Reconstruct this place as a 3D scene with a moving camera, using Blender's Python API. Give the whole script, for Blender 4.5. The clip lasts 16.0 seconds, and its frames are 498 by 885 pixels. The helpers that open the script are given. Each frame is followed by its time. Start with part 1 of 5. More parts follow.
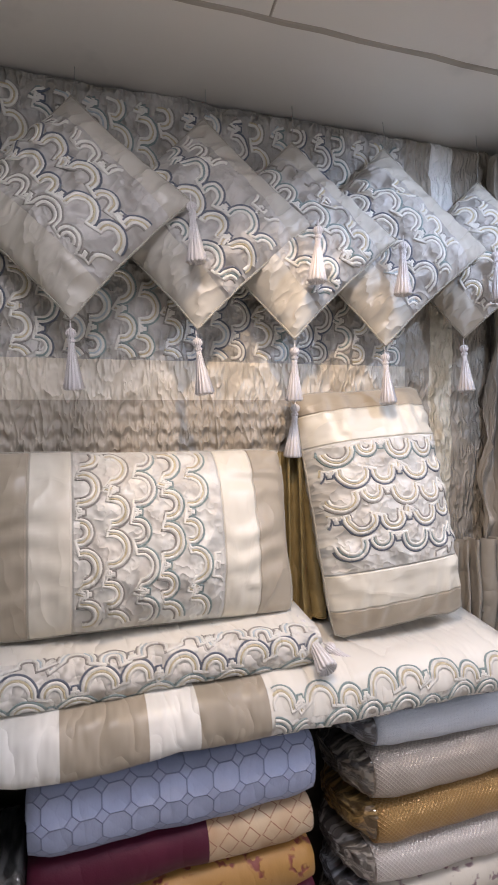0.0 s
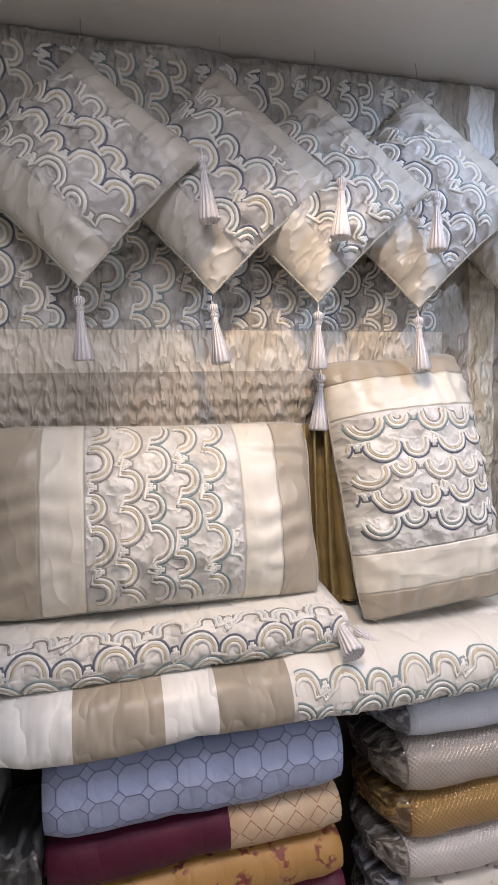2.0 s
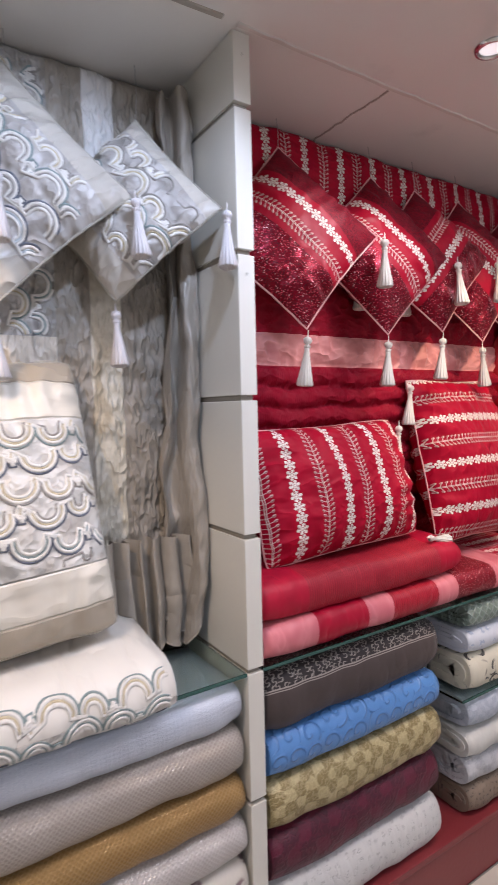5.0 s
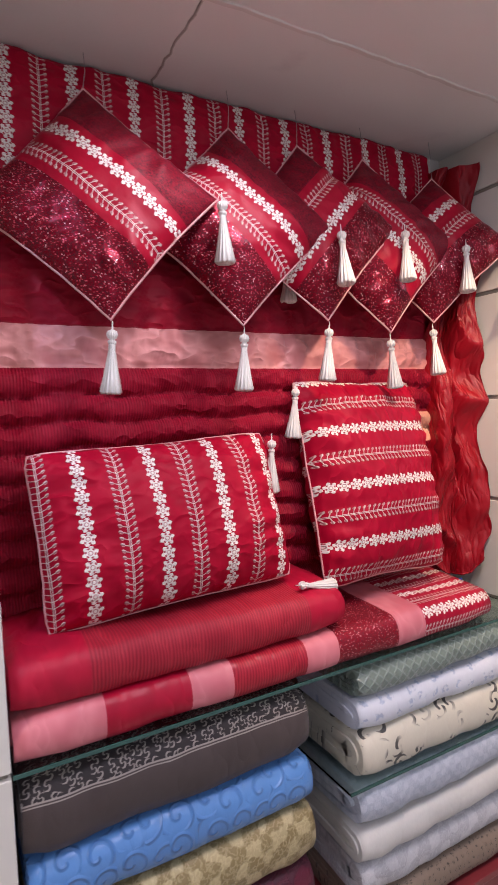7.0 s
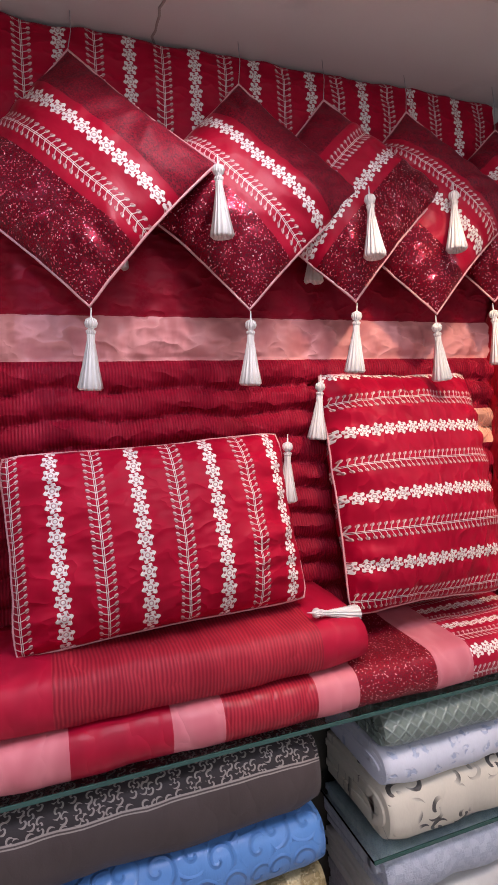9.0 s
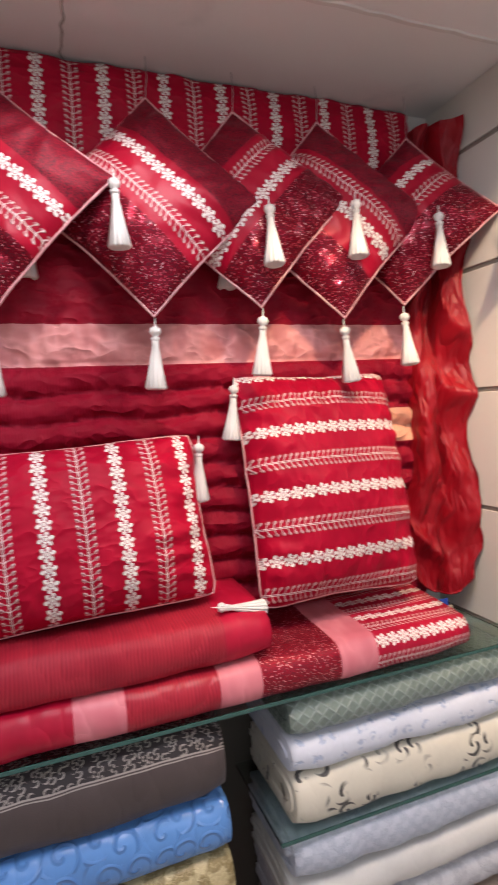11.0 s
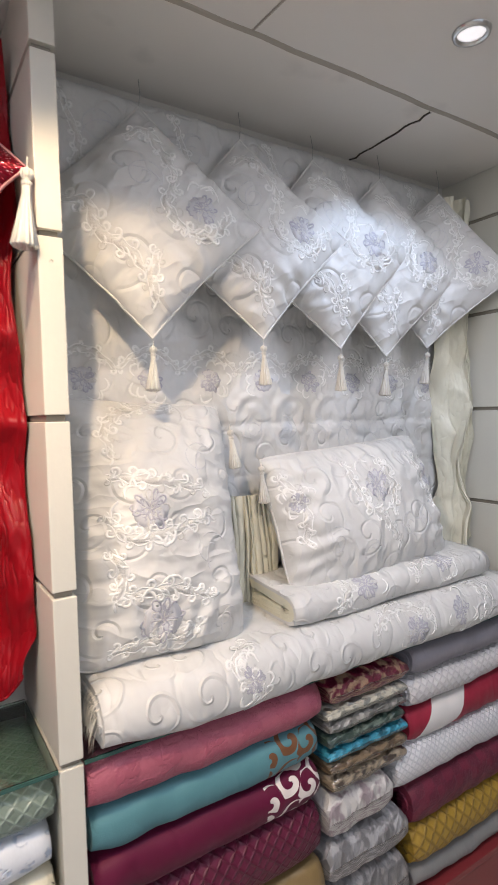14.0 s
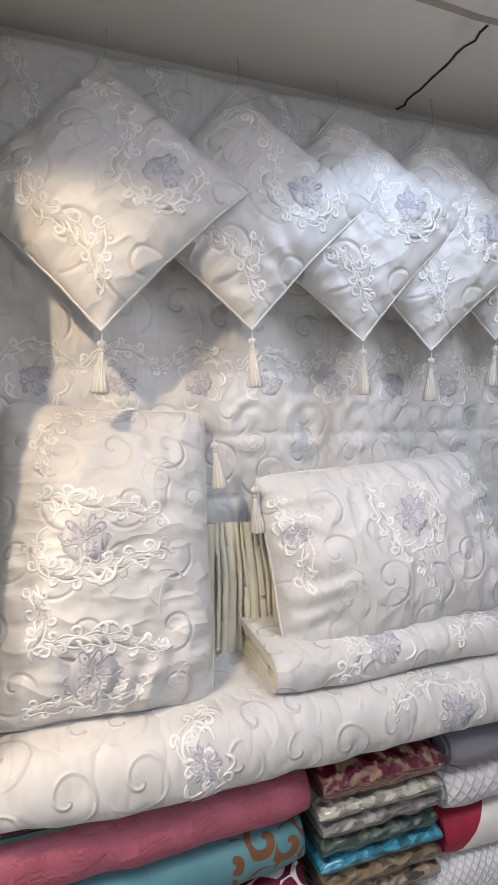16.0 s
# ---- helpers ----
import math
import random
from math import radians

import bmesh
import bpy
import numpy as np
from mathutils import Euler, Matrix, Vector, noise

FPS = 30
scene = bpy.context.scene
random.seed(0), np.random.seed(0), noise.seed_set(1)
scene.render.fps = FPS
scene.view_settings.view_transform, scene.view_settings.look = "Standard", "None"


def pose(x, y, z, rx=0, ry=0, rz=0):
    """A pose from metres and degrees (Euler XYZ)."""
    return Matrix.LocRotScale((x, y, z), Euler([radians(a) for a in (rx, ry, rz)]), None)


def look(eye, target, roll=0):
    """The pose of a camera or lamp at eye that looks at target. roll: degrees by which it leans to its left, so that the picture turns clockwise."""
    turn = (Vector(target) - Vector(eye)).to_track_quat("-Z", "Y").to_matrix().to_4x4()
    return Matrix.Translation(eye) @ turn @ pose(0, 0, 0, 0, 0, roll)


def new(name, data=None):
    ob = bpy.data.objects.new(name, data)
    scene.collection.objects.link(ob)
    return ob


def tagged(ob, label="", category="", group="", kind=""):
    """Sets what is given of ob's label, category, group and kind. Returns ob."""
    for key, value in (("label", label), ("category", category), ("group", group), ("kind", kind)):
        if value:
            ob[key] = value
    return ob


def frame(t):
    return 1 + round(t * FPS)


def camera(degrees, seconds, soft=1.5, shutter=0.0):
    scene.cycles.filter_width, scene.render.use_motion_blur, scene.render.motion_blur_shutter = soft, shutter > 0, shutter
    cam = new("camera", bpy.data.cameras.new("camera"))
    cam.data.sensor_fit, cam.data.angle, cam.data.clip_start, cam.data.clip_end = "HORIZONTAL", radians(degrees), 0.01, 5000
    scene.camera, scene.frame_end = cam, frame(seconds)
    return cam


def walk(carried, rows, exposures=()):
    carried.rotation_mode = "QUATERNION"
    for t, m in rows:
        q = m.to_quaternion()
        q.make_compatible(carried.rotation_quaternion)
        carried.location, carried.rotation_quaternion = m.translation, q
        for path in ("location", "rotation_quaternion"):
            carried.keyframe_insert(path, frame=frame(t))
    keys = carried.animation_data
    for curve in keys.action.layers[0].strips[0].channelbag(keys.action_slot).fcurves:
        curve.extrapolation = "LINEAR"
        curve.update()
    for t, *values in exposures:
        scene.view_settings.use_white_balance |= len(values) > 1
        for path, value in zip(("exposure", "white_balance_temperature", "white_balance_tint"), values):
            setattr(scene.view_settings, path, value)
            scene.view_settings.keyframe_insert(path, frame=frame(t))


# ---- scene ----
cam = camera(48.5, 16.0, shutter=0.5)
METRES, EYE, TILT, LEAN, TURN = 3.4, 1.55, 0.0, 0.0, -18.6
ROWS = [
    (0.0, 0.0, 0.0, 0.0, -0.02, -2.49, 0.53),
    (0.5, 0.0273, -0.0038, -0.006, 2.57, -2.48, 0.66),
    (1.0, 0.0276, 0.0054, -0.0074, 4.92, -2.54, 0.96),
    (1.5, 0.018, 0.0138, -0.0076, 5.47, -3.0, 1.25),
    (2.0, 0.0151, 0.0219, -0.0098, 4.46, -4.01, 1.46),
    (2.5, 0.0171, 0.0287, -0.012, 2.35, -4.7, 1.54),
    (3.0, 0.0264, 0.0345, -0.0146, -0.37, -5.2, 1.66),
    (3.5, 0.0481, 0.0461, -0.0151, -2.67, -5.34, 1.8),
    (4.0, 0.0791, 0.0578, -0.0115, -5.84, -5.01, 1.82),
    (4.5, 0.1265, 0.058, -0.0095, -10.65, -4.33, 1.56),
    (5.0, 0.1721, 0.0609, -0.0107, -14.16, -3.53, 1.36),
    (7.5, 0.3837, 0.151, -0.0069, -8.22, -3.31, 2.18),
    (8.0, 0.3925, 0.1782, -0.0085, -5.72, -3.38, 2.03),
    (10.5, 0.4594, 0.1707, -0.0063, 1.81, -3.44, 2.99),
    (11.0, 0.4749, 0.1659, -0.0073, -2.12, -3.7, 3.05),
    (11.5, 0.4975, 0.1678, -0.01, -8.14, -3.96, 2.62),
    (12.0, 0.5391, 0.1998, -0.0118, -13.83, -3.96, 2.01),
    (12.5, 0.5809, 0.2342, -0.008, -17.94, -3.59, 1.49),
    (13.0, 0.6255, 0.2467, -0.0097, -18.13, -3.16, 1.38),
    (13.5, 0.6872, 0.2559, -0.0027, -16.59, -2.89, 1.37),
    (14.0, 0.7327, 0.2642, -0.004, -14.08, -2.84, 1.39),
    (14.5, 0.7627, 0.2878, -0.0065, -11.68, -2.82, 1.31),
    (15.0, 0.7819, 0.3134, -0.0039, -8.58, -2.43, 1.21),
    (15.5, 0.808, 0.329, -0.0072, -4.89, -2.42, 1.01),
    (16.0, 0.838, 0.3325, -0.0028, -1.46, -2.12, 0.72),
]
walk(cam, [(t, pose(0, 0, EYE, TILT, LEAN, TURN) @ pose(METRES * x, METRES * y, METRES * z, 90 + pitch, roll, yaw)) for t, x, y, z, yaw, pitch, roll in ROWS],
     exposures=((0.0, 0.0, 6250, 19), (4.0, 0.0, 6250, 20), (7.5, 0.0, 6050, 28), (10.0, 0.0, 6100, 27), (11.2, 0.18, 6300, 21), (12.4, 0.05, 6250, 18), (13.5, 0.08, 6180, 15), (16.0, 0.02, 6130, 14)))

# ---- world, lights, exposure ----
FLOOR, CEIL, BACK, FRONT, SHELF = -0.10, 2.38, 1.46, 1.126, 0.865
world = bpy.data.worlds.new("world")
world.use_nodes = True
scene.world = world
world.node_tree.nodes["Background"].inputs["Color"].default_value = (0.75, 0.8, 0.9, 1)
world.node_tree.nodes["Background"].inputs["Strength"].default_value = 0.05


def lamp(name, kind, m, power, color, **settings):
    data = bpy.data.lights.new(name, kind)
    data.energy, data.color = power, color
    for key, value in settings.items():
        setattr(data, key, value)
    ob = new(name, data)
    ob.matrix_world = m
    return ob


WARM, COOL, NEUTRAL = (1.0, 0.74, 0.44), (0.62, 0.78, 1.0), (1.0, 0.95, 0.92)
LIT = 1.0
# Panels at x 1.98 and 3.92 follow ceiling glows; the rest are added fill.
PANELS = [(0.05, 0.30), (1.98, 0.36), (3.92, 0.34), (1.0, -1.3), (3.0, -1.3)]
for px, py in PANELS:
    lamp("panel_light", "AREA", pose(px, py, CEIL - 0.03), (9 if py > 0 else 8) * LIT, (0.93, 0.94, 1.0), shape="RECTANGLE", size=0.46, size_y=0.46)
# The cool spot at x 1.12 is added in place of bluish daylight.
SPOTS = [(0.35, 0.60, WARM, 0.68, 1.00, 34), (1.12, 0.58, COOL, 0.98, 1.72, 24), (1.9, 0.86, NEUTRAL, 1.70, 1.50, 14), (2.30, 0.60, WARM, 2.52, 1.02, 38),
         (2.66, 0.60, WARM, 3.28, 1.05, 42), (3.776, 0.855, COOL, 3.90, 1.4, 8)]
# Cool frontal fill from an added window behind the camera.
lamp("window_light", "AREA", pose(2.1, -2.36, 1.35, 90, 0, 0), 16 * LIT, (0.86, 0.93, 1.0), shape="RECTANGLE", size=4.4, size_y=1.7)
for sx, sy, tint, tx, tz, power in SPOTS:
    lamp("spot_light", "SPOT", look((sx, sy, CEIL - 0.02), (tx, 1.35, tz)), power * LIT, tint, spot_size=radians(66 if tint == WARM else 82), spot_blend=0.6, shadow_soft_size=0.018)


# ---- materials ----
class Val:
    """A number socket with arithmetic."""

    def __init__(self, m, sock):
        self.m, self.sock = m, sock

    def __add__(self, o): return self.m.op("ADD", self, o)
    def __radd__(self, o): return self.m.op("ADD", self, o)
    def __sub__(self, o): return self.m.op("SUBTRACT", self, o)
    def __rsub__(self, o): return self.m.op("SUBTRACT", o, self)
    def __mul__(self, o): return self.m.op("MULTIPLY", self, o)
    def __rmul__(self, o): return self.m.op("MULTIPLY", self, o)
    def __truediv__(self, o): return self.m.op("DIVIDE", self, o)
    def __lt__(self, o): return self.m.op("LESS_THAN", self, o)
    def __gt__(self, o): return self.m.op("GREATER_THAN", self, o)
    def abs(self): return self.m.op("ABSOLUTE", self)
    def sin(self): return self.m.op("SINE", self)
    def floor(self): return self.m.op("FLOOR", self)
    def sqrt(self): return self.m.op("SQRT", self)
    def mod(self, o): return self.m.op("FLOORED_MODULO", self, o)
    def max(self, o): return self.m.op("MAXIMUM", self, o)
    def min(self, o): return self.m.op("MINIMUM", self, o)
    def clamp(self): return self.max(0.0).min(1.0)
    def line(self, at, half): return (1.0 - (self - at).abs() / half).clamp()


class Mat:
    def __init__(self, name, coords="uv"):
        self.mat = bpy.data.materials.new(name)
        self.mat.use_nodes = True
        self.nt = self.mat.node_tree
        self.bsdf = self.nt.nodes["Principled BSDF"]
        src = self.node("ShaderNodeTexCoord")
        self.vec = src.outputs["UV" if coords == "uv" else "Object"]
        sep = self.node("ShaderNodeSeparateXYZ")
        self.nt.links.new(self.vec, sep.inputs[0])
        self.u, self.v, self.w = (Val(self, s) for s in sep.outputs)
        self.rand = Val(self, self.node("ShaderNodeObjectInfo").outputs["Random"])

    def node(self, kind):
        return self.nt.nodes.new(kind)

    def put(self, value, sock):
        if isinstance(value, Val):
            self.nt.links.new(value.sock, sock)
        elif hasattr(value, "is_linked"):
            self.nt.links.new(value, sock)
        elif isinstance(value, tuple):
            sock.default_value = (*value, 1)
        else:
            sock.default_value = value

    def op(self, what, a, b=None):
        n = self.node("ShaderNodeMath")
        n.operation = what
        self.put(a, n.inputs[0])
        if b is not None:
            self.put(b, n.inputs[1])
        return Val(self, n.outputs[0])

    def noise(self, scale, detail=3.0, vec=None, stretch=None):
        n = self.node("ShaderNodeTexNoise")
        n.inputs["Scale"].default_value, n.inputs["Detail"].default_value = scale, detail
        source = vec or self.vec
        if stretch:
            k = self.node("ShaderNodeVectorMath")
            k.operation = "MULTIPLY"
            self.nt.links.new(source, k.inputs[0])
            k.inputs[1].default_value = stretch
            source = k.outputs[0]
        self.nt.links.new(source, n.inputs["Vector"])
        return Val(self, n.outputs["Fac"])

    def crease(self, scale, stretch):
        """Folds with sharp crests and soft hollows."""
        n = self.noise(scale * 0.8, 2, stretch=stretch)
        r = 1.0 - (n - 0.5).abs() * 5.0
        return (r.clamp() * r.clamp() * 0.55 + self.noise(scale * 0.45, 2) * 0.9).clamp()

    def xy(self, u, v):
        n = self.node("ShaderNodeCombineXYZ")
        self.put(u, n.inputs[0])
        self.put(v, n.inputs[1])
        return n.outputs[0]

    def cells(self, scale, feature="F1", vec=None, jitter=1.0):
        n = self.node("ShaderNodeTexVoronoi")
        n.voronoi_dimensions, n.feature = "2D", feature
        n.inputs["Scale"].default_value, n.inputs["Randomness"].default_value = scale, jitter
        self.nt.links.new(vec or self.vec, n.inputs["Vector"])
        return n

    def mix(self, fac, a, b):
        n = self.node("ShaderNodeMix")
        n.data_type = "RGBA"
        self.put(fac, n.inputs["Factor"])
        self.put(a, n.inputs["A"].bl_rna and n.inputs[6])
        self.put(b, n.inputs[7])
        return n.outputs[2]

    def done(self, color, rough=0.6, bump=None, strength=0.5, depth=0.004, metal=0.0, sheen=0.0, spec=0.5):
        b = self.bsdf
        self.put(color, b.inputs["Base Color"])
        self.put(rough, b.inputs["Roughness"])
        self.put(metal, b.inputs["Metallic"])
        b.inputs["Sheen Weight"].default_value = sheen * 0.2
        b.inputs["Specular IOR Level"].default_value = spec
        if bump is not None:
            n = self.node("ShaderNodeBump")
            n.inputs["Strength"].default_value, n.inputs["Distance"].default_value = strength, depth * 2.0
            self.put(bump, n.inputs["Height"])
            self.nt.links.new(n.outputs[0], b.inputs["Normal"])
        return self.mat


def satin(name, color, rough=0.38, dark=0.75, sheen=0.1, crease=0.5, spec=0.5):
    m = Mat(name)
    n1, n2 = m.noise(9, 3), m.noise(420, 2, stretch=(1, 0.15, 1))
    wr = m.crease(26, (1, 0.4, 1))
    c = m.mix(n1 * 0.9 + n2 * 0.25 - 0.1, tuple(k * dark for k in color), color)
    return m.done(c, rough, wr * 1.0 + n2 * 0.06, crease, 0.006, sheen=sheen, spec=spec)


def deco(m, base, dim):
    """The satin ground under the corded arches: colour and height."""
    patch = m.noise(13, 2)
    c = m.mix((patch - 0.5) * 4.0 + 0.5, dim, base)
    c = m.mix((m.noise(9, 1, stretch=(1, 1.3, 1)) - 0.52) * 6.0, c, tuple(k * 0.72 for k in base))
    puff = Val(m, m.cells(24, "SMOOTH_F1", jitter=0.8).outputs["Distance"])
    return c, m.crease(24, (1, 1, 1)) * 1.3 - puff * 2.4


PEARL = (0.54, 0.52, 0.49)


def grey_cushion(name):
    m = Mat(name)
    c, hgt = deco(m, PEARL, (0.36, 0.34, 0.31))
    plain = m.mix(m.noise(7, 2), (0.42, 0.39, 0.34), (0.58, 0.55, 0.48))
    inside = (m.v > -0.095) * (m.v < 0.125)
    return m.done(m.mix(inside, plain, c), 0.38, hgt * inside + m.crease(24, (1, 0.5, 1)) * 1.2, 0.55, 0.006, sheen=0.15)


def grey_pillow(name):
    m = Mat(name)
    c, hgt = deco(m, (0.72, 0.71, 0.66), (0.52, 0.49, 0.44))
    a = m.u.abs()
    mid, outer = a < 0.165, a > 0.255
    satin_c = m.mix(m.noise(6, 2), (0.60, 0.56, 0.47), (0.78, 0.73, 0.62))
    cc = m.mix(outer, satin_c, m.mix(m.noise(6, 2), (0.34, 0.29, 0.22), (0.46, 0.40, 0.31)))
    seam = a.line(0.165, 0.004) + a.line(0.255, 0.004)
    cc = m.mix(mid, cc, c)
    return m.done(cc, 0.36, hgt * mid - seam * 1.5 + m.crease(14, (1, 0.45, 1)) * 0.9, 0.5, 0.006, sheen=0.15)


def grey_quilt(name):
    m = Mat(name)
    c, hgt = deco(m, PEARL, (0.34, 0.32, 0.28))
    upper = m.v > 1.70
    strip = (m.v < 1.70) * (m.v > 1.60)
    zig = ((m.v + ((m.u * 150.0).sin()) * 0.006) * 170.0).sin()
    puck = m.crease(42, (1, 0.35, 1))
    # Pucker hollows are shaded in the base colour, crests lightened.
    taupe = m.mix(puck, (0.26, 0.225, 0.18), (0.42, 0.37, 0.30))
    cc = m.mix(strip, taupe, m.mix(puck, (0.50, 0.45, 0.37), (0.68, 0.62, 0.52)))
    cc = m.mix(upper, cc, c)
    side = m.u > 0.97
    col = (m.u > 1.055) * (m.u < 1.135)
    top = m.v > 2.02
    deep = m.mix(m.noise(20, 3), (0.24, 0.21, 0.17), (0.38, 0.34, 0.28))
    light = m.mix(m.noise(38, 3), (0.42, 0.37, 0.26), (0.74, 0.70, 0.60))
    sc = m.mix(col, deep, light)
    sc = m.mix(top * col, sc, (0.72, 0.71, 0.68))
    cc = m.mix(side, cc, sc)
    height = hgt * upper * (1.0 - side) + puck * 1.3 + zig * 0.15 * (1.0 - upper) * (1.0 - strip) * (1.0 - side)
    return m.done(cc, 0.42, height, 0.7, 0.008)


def grey_spread(name, banded):
    """Folded bedspread: arches, and colour blocks along it."""
    m = Mat(name)
    c, hgt = deco(m, (0.74, 0.71, 0.65), (0.60, 0.57, 0.52))
    plain = m.mix(m.noise(6, 2), (0.66, 0.63, 0.56), (0.80, 0.77, 0.70))
    zone = m.v < 0.36
    c = m.mix(zone, plain, c)
    crease = m.crease(18, (1, 0.4, 1))
    height = hgt * zone + crease
    if banded:
        left = m.u < 0.41
        tp = ((m.u > -0.02) * (m.u < 0.15) + (m.u > 0.255) * (m.u < 0.41)).clamp()
        # Both block tones carry crease shading: darker hollows, lighter crests.
        block = m.mix(tp, m.mix(crease, (0.58, 0.57, 0.53), (0.78, 0.77, 0.73)), m.mix(crease, (0.27, 0.235, 0.18), (0.38, 0.33, 0.26)))
        c = m.mix(left, c, block)
        height = height * (1.0 - left) + crease * 1.2 * left
    return m.done(c, 0.38, height, 0.6, 0.006)


RED = (0.40, 0.002, 0.022)


def lace(m, across, along, pitch=0.030):
    """A chain of touching lace flowers: cover."""
    t = along.mod(pitch) - pitch * 0.5
    d = (across * across + t * t).sqrt()
    ang = m.op("ARCTAN2", across, t)
    petal = 0.0150 + (ang * 6.0).sin() * 0.0026
    disc = ((petal - d) * 900.0).clamp()
    holes = (d.line(0.0095, 0.0026) * 1.6).clamp() * ((ang * 6.0).sin() < 0.0)
    core = (d.line(0.0042, 0.0014) * 1.5).clamp()
    return (disc - holes * 0.9 - core * 0.6).clamp()


def vine(m, across, along, pitch=0.0135):
    """A stem with paired leaves and berries: cover."""
    a = across.abs()
    stem = ((0.0011 - (a - 0.0016).abs()) * 1500.0).clamp()
    t = (along - a * 0.4).mod(pitch) - pitch * 0.5
    leaf = ((0.0014 - t.abs()) * 1200.0).clamp() * (a < 0.011)
    q = a - 0.0150
    berry = ((0.0046 - (q * q + t * t).sqrt()) * 1200.0).clamp()
    return (stem + leaf * 0.8 + berry * (0.55 + (t * 900.0).sin() * 0.3)).clamp() * 0.85


def red_stripes(name, period=0.118, shift=0.0, low=None):
    m = Mat(name)
    a = (m.u + shift).mod(period) - period * 0.5
    b = (m.u + shift + period * 0.5).mod(period) - period * 0.5
    pat = (lace(m, a, m.v) + vine(m, b, m.v)).clamp()
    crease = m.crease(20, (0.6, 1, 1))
    # The red ground is painted darker where the creases sink.
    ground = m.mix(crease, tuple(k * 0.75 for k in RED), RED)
    c = m.mix(pat, ground, (0.80, 0.74, 0.66))
    height = pat * 0.8 + crease
    rough = 0.42 + pat * 0.3
    if low:
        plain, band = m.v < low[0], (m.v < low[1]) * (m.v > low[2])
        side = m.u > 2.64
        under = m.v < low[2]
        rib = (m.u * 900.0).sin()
        # Plain part and pink band: crease shade and satin highlights painted into the colour.
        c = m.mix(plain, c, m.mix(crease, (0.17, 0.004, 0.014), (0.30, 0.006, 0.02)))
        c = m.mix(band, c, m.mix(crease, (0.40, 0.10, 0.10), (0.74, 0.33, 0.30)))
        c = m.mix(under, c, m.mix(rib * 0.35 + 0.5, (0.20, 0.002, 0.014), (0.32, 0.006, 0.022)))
        patch = side * (m.v < 1.50) * (m.v > 1.40)
        c = m.mix(patch, c, (0.80, 0.38, 0.24))
        height = height * (1.0 - plain) + crease * 1.5 * plain + rib * 0.1 * under
        rough = rough - band * 0.26
    return m.done(c, rough + 0.12, height, 0.6, 0.006, spec=0.15)


def sequins(m):
    n = m.cells(460)
    d = Val(m, n.outputs["Distance"])
    sep = m.node("ShaderNodeSeparateColor")
    m.nt.links.new(n.outputs["Color"], sep.inputs[0])
    return d, Val(m, sep.outputs[0])


def red_cushion(name, turned=False, lace_at=0.055, vine_at=-0.012, low_at=-0.05, high_at=0.088):
    """Red satin with a lace chain and a vine between two sequinned ends; turned: they run the other way."""
    m = Mat(name)
    across, along = (m.u * -1.0, m.v) if turned else (m.v, m.u)
    pat = (lace(m, across - lace_at, along) + vine(m, across - vine_at, along)).clamp()
    crease = m.noise(16, 3)
    # The red also darkens in the bump's hollows, as painted shade.
    c = m.mix(pat, m.mix(crease, tuple(k * 0.8 for k in RED), RED), (0.80, 0.74, 0.66))
    low = across < low_at
    high = across > high_at
    out = (low + high).clamp()
    d, r = sequins(m)
    glit = (low + high * 0.3) * (r > 0.45)
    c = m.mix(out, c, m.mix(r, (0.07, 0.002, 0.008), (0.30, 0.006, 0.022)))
    # Sparkle painted as colour: a few sequins turn pink or near white.
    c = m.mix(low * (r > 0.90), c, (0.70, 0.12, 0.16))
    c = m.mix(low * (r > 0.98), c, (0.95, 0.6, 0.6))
    return m.done(c, 0.45 - low * 0.15 + high * 0.12, pat * 0.7 + crease * 0.9 + out * r * 2.0, 0.55, 0.005, metal=glit * 0.75, spec=0.25)


def red_spread(name, banded):
    m = Mat(name)
    crease = m.crease(15, (1, 0.5, 1))
    rib = (m.u * 850.0 + crease * 6.0).sin()
    # Shading of the creases is mixed into all three reds.
    ribbed = m.mix(rib * 0.4 + crease * 0.5, (0.27, 0.006, 0.02), (0.50, 0.03, 0.045))
    red = m.mix(crease, (0.30, 0.002, 0.02), (0.44, 0.005, 0.03))
    pink = m.mix(crease, (0.52, 0.11, 0.14), (0.66, 0.21, 0.23))
    if banded:
        pk = ((m.u < 1.543) + (m.u > 1.728) * (m.u < 1.83) + (m.u > 2.03) * (m.u < 2.127) + (m.u > 2.325) * (m.u < 2.426)).clamp()
        rb = (m.u > 1.83) * (m.u < 2.03)
        sq = (m.u > 2.127) * (m.u < 2.325)
        st = m.u > 2.426
        pat = (lace(m, m.v.mod(0.10) - 0.05, m.u) + vine(m, (m.v + 0.05).mod(0.10) - 0.05, m.u)).clamp() * st
        d, r = sequins(m)
        c = m.mix(rb, red, ribbed)
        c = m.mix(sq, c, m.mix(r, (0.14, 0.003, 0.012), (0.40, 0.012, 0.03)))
        # Pale sequins here are glints put into the base colour.
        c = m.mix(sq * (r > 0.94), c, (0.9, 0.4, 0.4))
        c = m.mix(pk, c, pink)
        c = m.mix(pat, c, (0.80, 0.74, 0.66))
        return m.done(c, 0.4, crease + pat * 0.6 + sq * r, 0.5, 0.005, metal=sq * (r > 0.5) * 0.6, spec=0.3)
    mid = (m.u > 1.52) * (m.u < 2.05)
    return m.done(m.mix(mid, red, ribbed), 0.52, crease + rib * mid * 0.1, 0.5, 0.005, spec=0.3)


